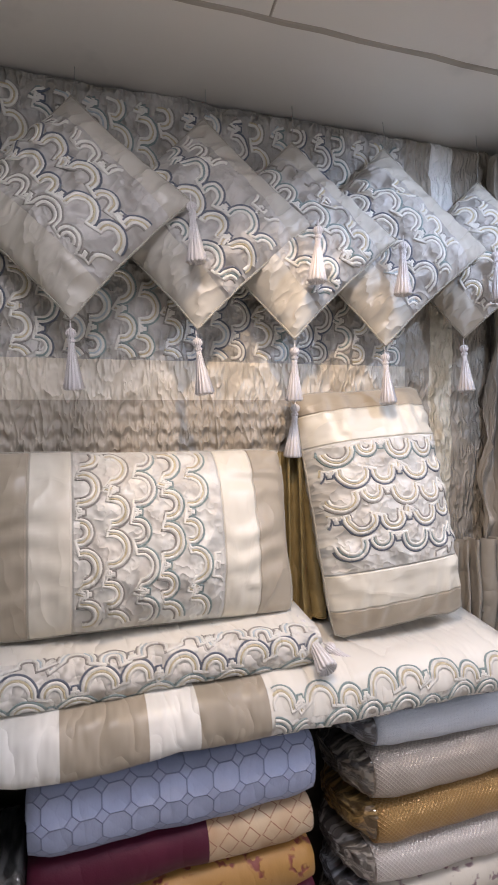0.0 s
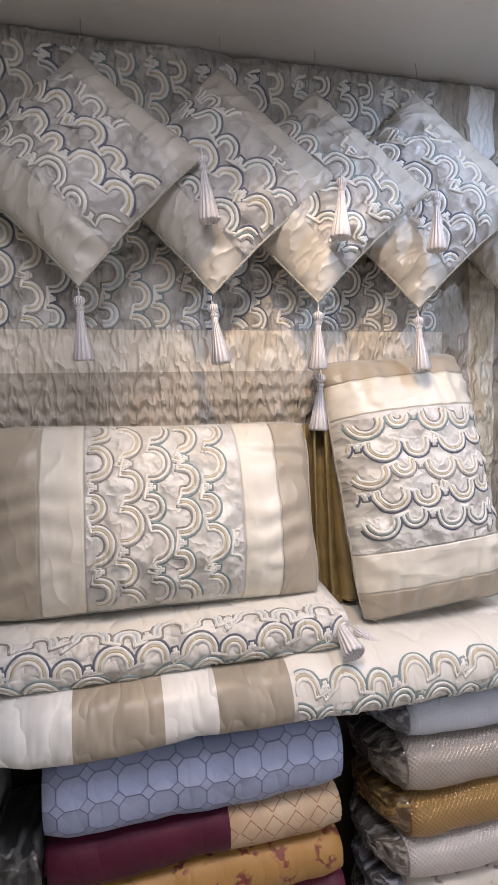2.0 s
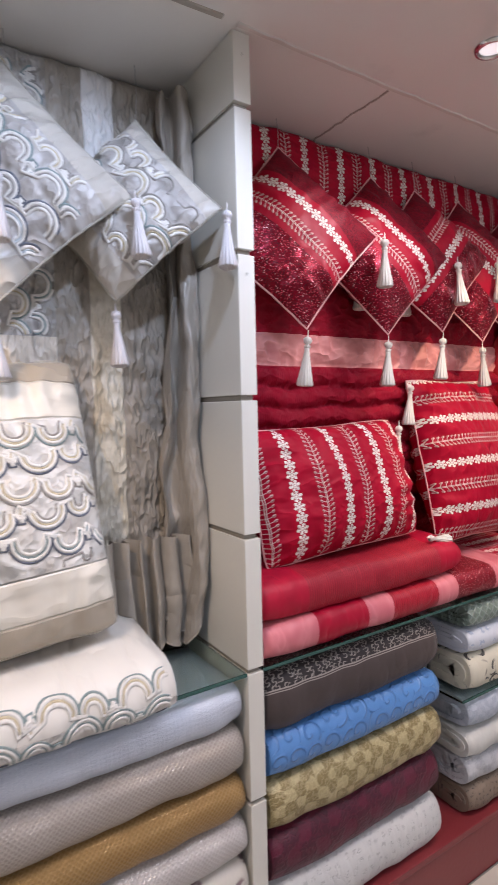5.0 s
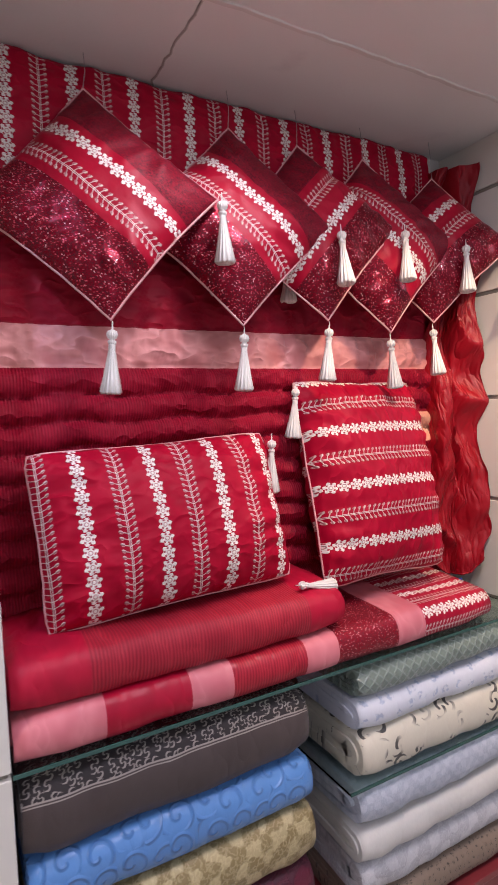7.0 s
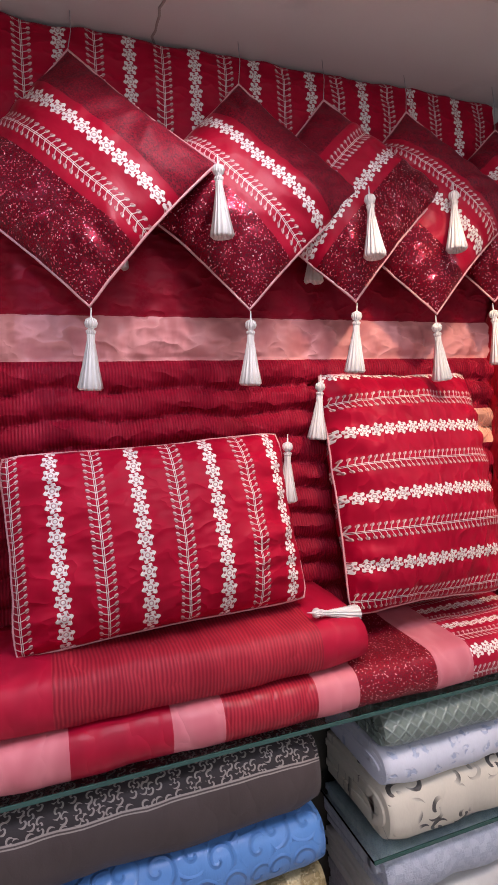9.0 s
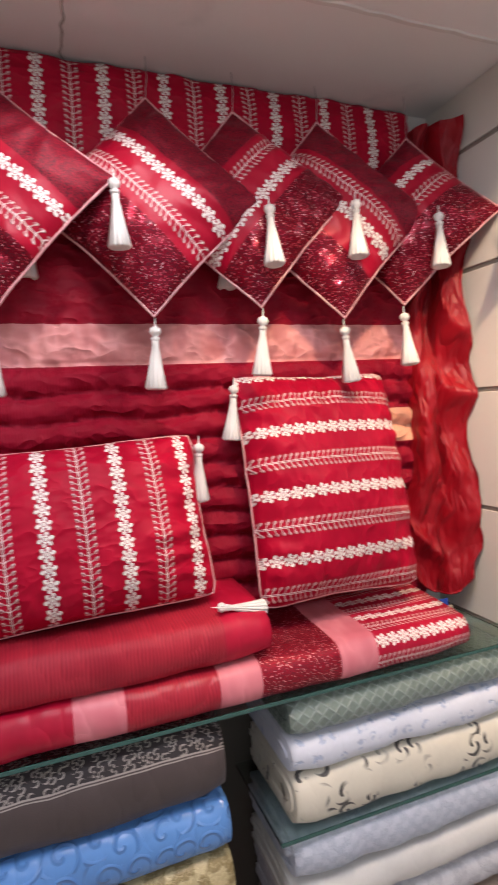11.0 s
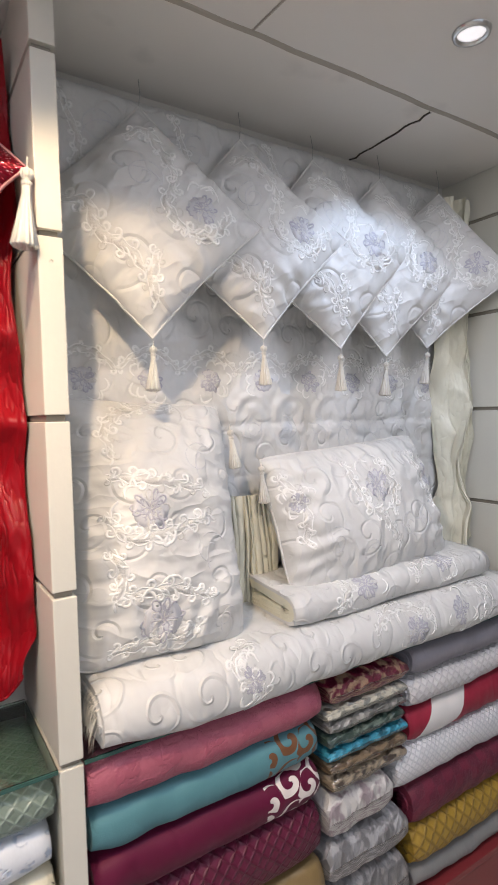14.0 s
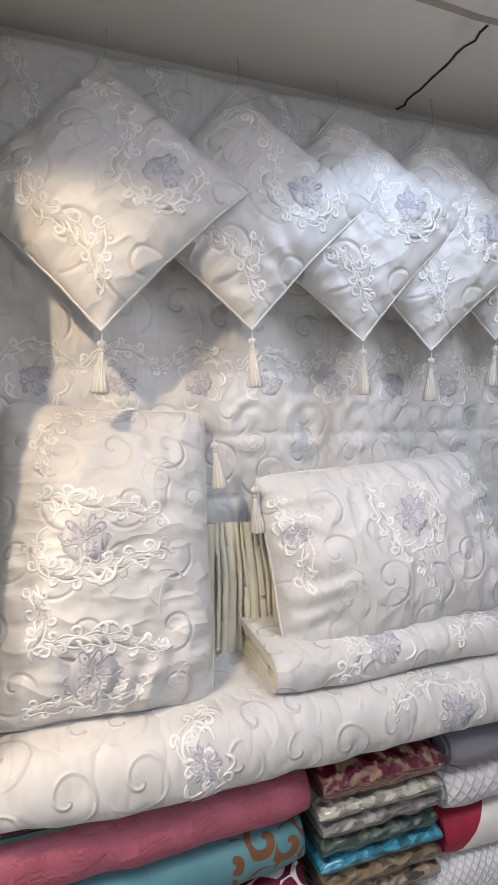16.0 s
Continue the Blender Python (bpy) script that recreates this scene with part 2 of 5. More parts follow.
def white_embroidery(name, scale=8.0):
    """White satin, quilted in spirals and lightly puckered."""
    m = Mat(name)
    ground = m.mix(m.noise(6, 3), (0.54, 0.54, 0.53), (0.70, 0.695, 0.675))
    ground = m.mix(m.noise(90, 3) * 0.25, ground, (0.56, 0.555, 0.54))
    n = m.cells(scale, jitter=0.55)
    d = Val(m, n.outputs["Distance"])
    sep = m.node("ShaderNodeSeparateXYZ")
    m.nt.links.new(n.outputs["Position"], sep.inputs[0])
    ang = m.op("ARCTAN2", m.v - Val(m, sep.outputs[1]), m.u - Val(m, sep.outputs[0]))
    puff = ((ang + d * 15.0) * 0.5).sin().abs()
    edge = Val(m, m.cells(scale, "DISTANCE_TO_EDGE", jitter=0.55).outputs["Distance"])
    quilting = 1.0 - (1.0 - (puff * 2.6).min(1.0)) * (edge * 5.0).clamp() * ((m.noise(4.0, 1) - 0.36) * 8.0).clamp()
    pucker = m.crease(17, (1, 0.45, 1))
    return m.done(ground, 0.45, quilting * 0.55 + pucker * 1.2 + m.noise(11.0, 2) * 2.2 + m.noise(5.0, 2), 0.55, 0.006, sheen=0.1)


def pattern(name, kind, c0, c1, rough=0.5, size=0.04, metal=0.0, depth=0.004):
    """Cloth of two tones: hex, damask, quilt, weave, rib, motif."""
    m = Mat(name)
    soft, fine = m.noise(8, 3), m.noise(300, 2, stretch=(1, 0.3, 1))
    if kind == "hex":
        ax, ay = (m.u.mod(size) - size * 0.5).abs(), (m.v.mod(size) - size * 0.5).abs()
        e1, e2 = ax.max(ay) / (size * 0.5), (ax + ay) / (size * 0.74)
        k = (e1.line(1.0, 0.07) * (e2 < 1.0) + e2.line(1.0, 0.06)).clamp()
        hgt = (1.0 - e1 * e1) * (e2 < 1.0) * 0.9 - k * 0.8
    elif kind == "damask":
        n, n2 = m.noise(0.9 / size, 3), m.noise(2.2 / size, 2)
        leaf = ((m.u * (3.1 / size)).sin() * (m.v * (3.1 / size)).sin() * 0.3 + n - 0.5)
        vein = (1.0 - (n2 - 0.5).abs() * 16.0).clamp()
        k = ((leaf * 12.0).clamp() * 0.75 + vein * 0.6).clamp()
        hgt = k * 0.5
    elif kind == "quilt":
        a, b = ((m.u + m.v) * (math.pi / size)).sin().abs(), ((m.u - m.v) * (math.pi / size)).sin().abs()
        hgt = (a.min(b) * 1.6).min(1.0)
        k = 1.0 - hgt
        hgt = hgt * 0.9
    elif kind == "weave":
        a = ((m.u + m.v) * (math.pi / size)).sin() * ((m.u - m.v) * (math.pi / size)).sin()
        b = m.noise(3.6 / size, 3)
        k = (a * 0.05 + (b - 0.5) * 2.4 + 0.45).clamp()
        hgt = a * 0.1 + b * 0.8
    elif kind == "rib":
        k = (m.v * (6.28 / size) + (m.u * 90.0).sin() * 0.5).sin() * 0.5 + 0.5
        hgt = k
    elif kind in ("leaf", "swirl"):
        n = m.cells(1.0 / size, jitter=0.5)
        d = Val(m, n.outputs["Distance"])
        sep = m.node("ShaderNodeSeparateXYZ")
        m.nt.links.new(n.outputs["Position"], sep.inputs[0])
        ang = m.op("ARCTAN2", m.v - Val(m, sep.outputs[1]), m.u - Val(m, sep.outputs[0]))
        if kind == "leaf":
            k = (((ang * 2.0 + d * 11.0).sin() - 0.25) * 7.0).clamp() * (d < 0.52) * (d > 0.08) * ((m.noise(0.45 / size, 1) - 0.5) * 16.0).clamp()
            hgt = k * 0.5
        else:
            hgt = (((ang + d * 12.0) * 0.5).sin().abs() * 1.8).min(1.0)
            k = 1.0 - hgt
    elif kind == "motif":
        n = m.cells(1.0 / size, jitter=0.55)
        w = m.noise(2.2 / size, 2)
        k = ((0.30 - Val(m, n.outputs["Distance"]) + (w - 0.5) * 0.75) * 9.0).clamp() * ((m.noise(3.6 / size, 1) - 0.48) * 14.0).clamp()
        hgt = k * 0.5
    else:
        k, hgt = soft, soft
    c = m.mix((k * (1.0 if kind == 'leaf' else 0.85) + soft * 0.25 - 0.08).clamp(), c0, c1)
    c = m.mix(fine * 0.25, c, tuple(q * 0.6 for q in c0))
    return m.done(c, rough, hgt + m.crease(16, (1, 0.4, 1)) * 0.8 + fine * 0.08, 0.5, depth, metal=metal, sheen=0.15)


def paint(name, color, rough=0.5, grain=0.08, spots=0.0):
    m = Mat(name, "object")
    n1, n2 = m.noise(1.7, 4), m.noise(60, 3)
    c = m.mix(n1 * 1.3 - 0.15, tuple(k * (1 - grain * 2) for k in color), color)
    if spots:
        c = m.mix(((m.noise(5, 5) - 0.64) * 9.0).clamp() * spots, c, tuple(k * 0.6 for k in color))
    return m.done(c, rough, n2 * 0.5 + n1, 0.15, 0.003)


def clear(name, tint, rough=0.03):
    m = Mat(name, "object")
    m.bsdf.inputs["Transmission Weight"].default_value = 1.0
    m.bsdf.inputs["IOR"].default_value = 1.45
    return m.done(tint, rough, m.noise(3, 2), 0.03, 0.002)


def glow(name, color, power):
    m = Mat(name, "object")
    m.bsdf.inputs["Emission Color"].default_value = (*color, 1)
    m.bsdf.inputs["Emission Strength"].default_value = power
    return m.done((0.8, 0.8, 0.8), 0.4)


WHITE_BOARD = paint("cream_board", (0.70, 0.68, 0.60), 0.42, 0.04)
EDGE_BOARD = paint("board_edge", (0.76, 0.73, 0.62), 0.45, 0.05, 0.4)
GROOVE = paint("groove_metal", (0.30, 0.27, 0.22), 0.5, 0.1)
CEILING = paint("ceiling_paint", (0.78, 0.75, 0.70), 0.7, 0.05, 0.35)
SEAM = paint("ceiling_seam", (0.46, 0.42, 0.36), 0.8, 0.15, 0.6)
CRACK = paint("dark_crack", (0.06, 0.05, 0.04), 0.9)
WALL = paint("wall_paint", (0.66, 0.63, 0.57), 0.6, 0.05)
PLINTH = paint("dark_red_laminate", (0.22, 0.03, 0.035), 0.35, 0.08)
TILE = paint("beige_floor_tile", (0.66, 0.61, 0.52), 0.25, 0.1)
GROUT = paint("grout", (0.25, 0.23, 0.20), 0.9)
GLASS = clear("green_glass", (0.80, 0.93, 0.90))
GLASS_EDGE = paint("glass_edge", (0.03, 0.09, 0.075), 0.12, 0.05)
CHROME = paint("chrome", (0.75, 0.75, 0.75), 0.2)
CHROME.node_tree.nodes["Principled BSDF"].inputs["Metallic"].default_value = 1
LAMP = glow("lamp_lens", (1.0, 0.95, 0.9), 0.7)
PANEL = glow("panel_diffuser", (1.0, 0.97, 0.93), 4.0)
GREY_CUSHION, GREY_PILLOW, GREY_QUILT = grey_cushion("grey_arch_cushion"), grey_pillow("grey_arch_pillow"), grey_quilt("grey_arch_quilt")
GREY_LOW, GREY_UP = grey_spread("grey_banded_spread", True), grey_spread("grey_arch_spread", False)
TAUPE_SATIN = satin("taupe_satin", (0.40, 0.36, 0.30))
GOLD_SATIN = satin("old_gold_satin", (0.30, 0.22, 0.09))
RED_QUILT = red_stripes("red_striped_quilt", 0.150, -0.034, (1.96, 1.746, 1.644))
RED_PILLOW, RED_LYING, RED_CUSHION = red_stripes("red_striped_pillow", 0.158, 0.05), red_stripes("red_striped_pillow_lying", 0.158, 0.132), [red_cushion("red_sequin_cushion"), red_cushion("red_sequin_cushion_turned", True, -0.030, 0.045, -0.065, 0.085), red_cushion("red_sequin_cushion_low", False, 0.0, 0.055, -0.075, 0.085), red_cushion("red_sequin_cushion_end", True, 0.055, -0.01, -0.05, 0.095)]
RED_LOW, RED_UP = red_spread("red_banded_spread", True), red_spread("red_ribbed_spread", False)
RED_SATIN = satin("red_satin", (0.36, 0.002, 0.010), 0.42, 0.45, 0.1, 0.6, 0.3)
WHITE_QUILT, WHITE_CUSHION = white_embroidery("white_quilt", 8.5), white_embroidery("white_cushion_cloth", 7.0)
WHITE_PILLOW, WHITE_SPREAD = white_embroidery("white_pillow_cloth", 9.0), white_embroidery("white_spread_cloth", 9.5)
IVORY_SATIN = satin("ivory_satin", (0.80, 0.77, 0.62), 0.42)
PIPING_GREY = pattern("grey_cord", "weave", (0.30, 0.28, 0.22), (0.6, 0.57, 0.5), size=0.006)
PIPING_PINK, PIPING_WHITE = satin("pink_piping", (0.72, 0.35, 0.34)), satin("white_piping", (0.76, 0.75, 0.72))
SILVER_THREAD = pattern("silver_thread", "rib", (0.70, 0.66, 0.66), (0.84, 0.81, 0.81), 0.4, 0.004)
IVORY_THREAD = pattern("ivory_thread", "rib", (0.80, 0.76, 0.67), (0.88, 0.86, 0.80), 0.4, 0.004)
STRING = paint("clear_string", (0.4, 0.4, 0.38), 0.4)


# ---- mesh tools ----
def thing(name, label, category, at=(0, 0, 0), group="", kind=""):
    ob = new(name)
    ob.location = at
    ob.empty_display_size = 0.05
    return tagged(ob, label, category, group, kind)


def part(name, data, material, parent=None, label=""):
    if isinstance(data, bmesh.types.BMesh):
        bm, data = data, bpy.data.meshes.new(name)
        bm.to_mesh(data)
        bm.free()
    if material and not data.materials:
        data.materials.append(material)
    ob = new(name, data)
    ob.parent = parent
    return tagged(ob, label)


def box(x0, x1, y0, y1, z0, z1, bevel=0.0):
    bm = bmesh.new()
    bmesh.ops.create_cube(bm, size=1, matrix=Matrix.Translation(((x0 + x1) / 2, (y0 + y1) / 2, (z0 + z1) / 2)) @ Matrix.Diagonal((x1 - x0, y1 - y0, z1 - z0, 1)))
    if bevel:
        bmesh.ops.bevel(bm, geom=bm.edges[:], offset=bevel, segments=2, affect="EDGES", profile=0.6)
    return bm


def sheet(name, nu, nv, place, closed_u=False, caps=(), flat=()):
    """A mesh over a grid: place(i, j) gives a point and its uv in metres."""
    me = bpy.data.meshes.new(name)
    pts, uvs = [], []
    for j in range(nv):
        for i in range(nu):
            p, q = place(i, j)
            pts.append(p)
            uvs.append(q)
    faces = [(j * nu + i, j * nu + i + 1, (j + 1) * nu + i + 1, (j + 1) * nu + i) for j in range(nv - 1) for i in range(nu - 1)]
    if closed_u:
        faces += [(j * nu + nu - 1, j * nu, (j + 1) * nu, (j + 1) * nu + nu - 1) for j in range(nv - 1)]
    smooth = len(faces)
    faces += list(caps)
    me.from_pydata(pts, [], faces)
    lay = me.uv_layers.new(name="UVMap")
    for loop in me.loops:
        lay.data[loop.index].uv = uvs[loop.vertex_index]
    me.polygons.foreach_set("use_smooth", [k < smooth for k in range(len(faces))])
    return me


def tube(name, pts, r, sides=6, closed=False):
    pts = [Vector(p) for p in pts]
    n = len(pts)

    def place(i, j):
        p = pts[j % n]
        a, b = (pts[(j - 1) % n], pts[(j + 1) % n]) if closed else (pts[max(j - 1, 0)], pts[min(j + 1, n - 1)])
        d = (b - a).normalized()
        s = d.cross(Vector((0.31, 0.9, 0.22))).normalized()
        t = d.cross(s)
        ang = 2 * math.pi * i / sides
        return p + (s * math.cos(ang) + t * math.sin(ang)) * r, (i * 0.003, j * 0.01)
    return sheet(name, sides, n + 1 if closed else n, place, closed_u=True)


def spun(name, profile, sides=10, ridge=0.0):
    def place(i, j):
        r, z = profile[j]
        a = 2 * math.pi * i / sides
        r *= 1 + (ridge if i % 2 else -ridge) * min(1, j / 3)
        return (r * math.cos(a), r * math.sin(a), z), (z * 0.3, a * 0.009)
    return sheet(name, sides, len(profile), place, closed_u=True)


TASSEL_SKIRT = [(0.002, 0.0), (0.0052, -0.005), (0.0050, -0.012), (0.0072, -0.026), (0.0112, -0.050), (0.0160, -0.074), (0.013, -0.0775), (0.002, -0.068)]
TASSEL_HEAD = [(0.0008, 0.030), (0.0012, 0.018), (0.0070, 0.015), (0.0088, 0.010), (0.0070, 0.005), (0.0035, 0.003), (0.0068, 0.000), (0.0055, -0.004), (0.001, -0.006)]
SKIRT, HEAD = spun("tassel", TASSEL_SKIRT, 36, 0.05), spun("bead", TASSEL_HEAD, 12)
SKIRTS = {}


def tassel(parent, at, thread, size=1.0, lean=(0, 0)):
    key = thread.name
    if key not in SKIRTS:
        SKIRTS[key] = (SKIRT.copy(), HEAD.copy())
    skirt, head = SKIRTS[key]
    ob = part("tassel", skirt, thread, parent, "silky thread tassel with a knotted head")
    ob.matrix_basis = Matrix.Translation(at) @ pose(0, 0, -0.03 * size, lean[0], lean[1], random.uniform(0, 60)) @ Matrix.Scale(size, 4)
    part("knot", head, thread, ob)


def cushion(name, label, category, at, w, h, t, rot, cloth, cord, thread=None, corners=(), group="", wrinkle=0.006, string=None, pinch=0.07, seed=0, ts=1.5):
    """A stuffed cushion with corded edge and tassels; its face looks along -y before rot turns it."""
    root = thing(name, label, category, at, group)
    n = 60
    rot3 = rot.to_3x3()

    def outline(a, b):
        sag = 1 - pinch * (1 - b * b) * abs(a) ** 3, 1 - pinch * (1 - a * a) * abs(b) ** 3
        tuck = 1 - (0.0 if string else 0.05) * (a * b) ** 6 + (0.008 if string else 0.013) * noise.noise(Vector((a * 3.2, b * 3.2, seed))) * max(abs(a), abs(b)) ** 4
        return a * sag[0] * tuck * w / 2, b * sag[1] * tuck * h / 2

    def surface(a, b, side=-1):
        x, z = outline(a, b)
        fat = max(0.0, (1 - abs(a) ** 2.4) * (1 - abs(b) ** 2.4)) ** (0.62 if string else 0.54)
        p = Vector((x * 7 + seed, z * 7, side))
        q = Vector((x * 22, z * 22 + seed, side * 3))
        edge = max(abs(a), abs(b))
        gather = math.sin((x if abs(b) > abs(a) else z) * 95 + seed + 5 * noise.noise(p)) * max(0, edge - 0.35) * (0.012 + 0.012 * noise.noise(p))
        d = t / 2 * fat + (noise.noise(p) * 2.8 * wrinkle + (0.5 - abs(noise.noise(q))) * wrinkle * 1.7 + gather) * min(1, fat * 1.6)
        return rot3 @ Vector((x, side * max(d, 0.0), z)), (x * side * -1, z)

    def face(side):
        def place(i, j):
            a, b = 2 * i / (n - 1) - 1, 2 * j / (n - 1) - 1
            return surface(math.sin(a * math.pi / 2) * 0.35 + a * 0.65, math.sin(b * math.pi / 2) * 0.35 + b * 0.65, side)
        return place
    SURFACES[root.name] = lambda u, v: surface(max(-1, min(1, 2 * u / w)), max(-1, min(1, 2 * v / h)))[0]
    part("cover", sheet("cover", n, n, face(-1)), cloth, root)
    part("back_cover", sheet("back_cover", n, n, face(1)), cloth, root)
    ring = []
    for k in range(4):
        for i in range(14):
            s = 2 * i / 14 - 1
            a, b = ((s, -1), (1, s), (-s, 1), (-1, -s))[k]
            x, z = outline(a, b)
            ring.append(rot3 @ Vector((x, noise.noise(Vector((x * 20, z * 20, seed))) * 0.004, z)))
    part("piping", tube("piping", ring, 0.0032, 6, True), cord, root, "twisted cord edging")
    for a, b in corners:
        x, z = outline(a, b)
        at_corner = rot3 @ Vector((x * 1.01, 0, z * 1.01))
        shift = (Vector((-0.012, -0.04, 0)) if b > 0 and a > 0 else Vector()) if string else Vector((math.copysign(0.014, at_corner.x), -0.035, 0))
        tassel(root, at_corner + shift, thread, ts, (random.uniform(-6, 6), random.uniform(-6, 6)))
    if string:
        x, z = outline(*string)
        c = rot3 @ Vector((x, 0, z))
        top = Vector((c.x + 0.01, c.y + 0.02, CEIL - at[2] - 0.0))
        part("hanging_string", tube("string", [c, (c + top) / 2 + Vector((0.004, 0, 0)), top], 0.0009, 5), STRING, root, "thin clear hanging thread")
    return root


def fold(name, label, x0, x1, z0, z1, cloth, category="folded fabric", front=FRONT - 0.006, deep=0.29, layers=3, tilt=0.0, sag=0.0055, group="folded fabrics on the shelves", bulge=0.045, seed=0, inner=None, rise=0.0, droop=0.0):
    """A folded length of cloth: nested layers, each bent round at the front."""
    root = thing(name, label, category, ((x0 + x1) / 2, front, z0), group)
    cx, h = (x0 + x1) / 2, z1 - z0
    th = h / 2 / layers
    nx, m = 30, 22
    for k in range(layers):
        def path(d, s):
            hh = h / 2 - d
            if s < 0.3:
                return deep - (deep - bulge) * s / 0.3, -hh
            if s > 0.7:
                return bulge + (deep - bulge) * (s - 0.7) / 0.3, hh
            a = (s - 0.3) / 0.4 * math.pi
            return d * 0.9 + bulge - (bulge - 0.001) * max(0.0, math.sin(a)) ** 0.75, -hh * math.cos(a)
        inset = k * th
        e0, e1 = (random.uniform(-0.007, 0.007) * (k > 0) for _ in range(2))
        arc, last = [0.0], None
        for j in range(m):
            q = path(inset, j / (m - 1))
            if last:
                arc.append(arc[-1] + math.dist(q, last))
            last = q

        def point(f, s, d):
            y, z = path(d, s)
            x = (x0 + e0) * (1 - f) + (x1 + e1) * f
            p = Vector((x * 5 + seed, y * 5, z * 4 + seed * 0.7))
            q = Vector((x * 17 + seed, y * 14, z * 9))
            wob = noise.noise(p) * sag * 1.5 + noise.noise(q) * sag * 0.55
            soft = min(1.0, f * 12, (1 - f) * 12)
            z = z * (0.86 + 0.14 * soft) + h / 2 + wob + tilt * (f - 0.5)
            if s > 0.5:
                z += rise * y / deep
            y += noise.noise(q + Vector((9, 3, 5))) * sag * 1.2 + (1 - soft) * 0.008
            if droop:
                z = max(z, 0.0015 if y > 0.046 else -1) - droop * max(0.0, 1 - y / 0.046) ** 0.7
            else:
                z = max(z, 0.0015)
            return (x - cx, y, z)

        def place(i, j):
            jj = j if j < m else 2 * m - 1 - j
            f = i / (nx - 1)
            return point(f, jj / (m - 1), inset if j < m else inset + th * 0.94), ((x0 + e0) * (1 - f) + (x1 + e1) * f, arc[jj])
        if k == 0:
            steps = list(arc)
            SURFACES[root.name] = lambda u, v, point=point, steps=steps: Vector(point((u - x0) / (x1 - x0), float(np.interp(v, steps, np.linspace(0, 1, m))), 0.0))
        nn = 2 * m
        ring = lambda i, j: place(j, i)
        caps = [tuple(reversed([c, c + 1, nn - 2 - c, nn - 1 - c])) for c in range(m - 1)]
        off = nn * (nx - 1)
        caps += [(off + c, off + c + 1, off + nn - 2 - c, off + nn - 1 - c) for c in range(m - 1)]
        me = sheet("layer", nn, nx, ring, closed_u=True, caps=caps)
        part("layer", me, cloth if k == 0 or not inner else inner, root)
    return root


SURFACES = {}


def ribbons(name, lines, surf, material, parent, half=0.002, lift=0.0022, label="", taper=False):
    """Raised cords laid along flat lines on a surface; one mesh. Tapered ones swell in the middle."""
    full = half
    pts, faces = [], []
    for line in lines:
        first = len(pts)
        n = len(line)
        for k, (u, v) in enumerate(line):
            a, b = line[max(k - 1, 0)], line[min(k + 1, n - 1)]
            du, dv = b[0] - a[0], b[1] - a[1]
            ln = math.hypot(du, dv) or 1
            if taper:
                half = full * (0.25 + 0.75 * math.sin(math.pi * (k + 0.3) / n))
            nu, nv = -dv / ln * half, du / ln * half
            p, q = surf(u - nu, v - nv), surf(u + nu, v + nv)
            r = surf(u + du / ln * half, v + dv / ln * half)
            mid = surf(u, v)
            up = (r - mid).cross(q - p)
            up = up.normalized() if up.length > 1e-12 else Vector((0, -1, 0))
            if up.y > 0:
                up = -up
            pts += [p - up * 0.0008, p + up * lift * 0.7, mid + up * lift, q + up * lift * 0.7, q - up * 0.0008]
        for k in range(n - 1):
            for c in range(4):
                o = first + 5 * k + c
                faces.append((o, o + 1, o + 6, o + 5))
    me = bpy.data.meshes.new(name)
    me.from_pydata(pts, [], faces)
    lay = me.uv_layers.new(name="UVMap")
    for loop in me.loops:
        co = me.vertices[loop.vertex_index].co
        lay.data[loop.index].uv = (co.x, co.z)
    me.polygons.foreach_set("use_smooth", [True] * len(faces))
    return tagged(part(name, me, material, parent, label), kind="stuff")


def arch_row(start, end, at, r, shift, seed):
    """One row of scallops along u, bulging to +v, with stepped joints between some of them."""
    line = []
    u, k = start - shift, seed
    while u < end:
        rr = r * (1.0, 0.86, 1.0, 0.74)[k % 4]
        base = at + (0.0, 0.14, 0.0, -0.14)[k % 4] * r
        for q in range(15):
            a = math.pi * (1.06 - 1.12 * q / 14)
            line.append((u + rr + rr * math.cos(a), base + rr * 0.95 * math.sin(a)))
        u += 2 * rr
        if k % 2:
            line += [(u + 0.06 * r, base - 0.05 * r), (u + 0.08 * r, base + 0.30 * r), (u + 0.36 * r, base + 0.32 * r), (u + 0.40 * r, base)]
            u += 0.46 * r
        k += 1
    return line


def offset(line, d):
    out = []
    for k, (u, v) in enumerate(line):
        a, b = line[max(k - 1, 0)], line[min(k + 1, len(line) - 1)]
        du, dv = b[0] - a[0], b[1] - a[1]
        ln = math.hypot(du, dv) or 1
        out.append((u + dv / ln * d, v - du / ln * d))
    return out


def clip(line, inside):
    runs, cur = [], []
    for p in line:
        if inside(*p):
            cur.append(p)
        else:
            if len(cur) > 11:
                runs.append(cur)
            cur = []
    return runs + ([cur] if len(cur) > 11 else [])


CORD = {"white": satin("white_cord", (0.80, 0.78, 0.72), 0.35), "navy": satin("navy_cord", (0.13, 0.145, 0.18), 0.36), "teal": satin("teal_cord", (0.24, 0.31, 0.30), 0.4),
        "gold": satin("gold_cord", (0.60, 0.52, 0.34), 0.4), "grey": satin("grey_cord_satin", (0.32, 0.30, 0.27), 0.36), "pale": satin("pale_blue_cord", (0.52, 0.60, 0.64), 0.38)}
CORD_LABEL = {"white": "white corded embroidery", "navy": "navy corded embroidery", "teal": "teal corded embroidery", "gold": "gold corded embroidery", "grey": "dark grey corded embroidery", "pale": "pale blue corded embroidery"}


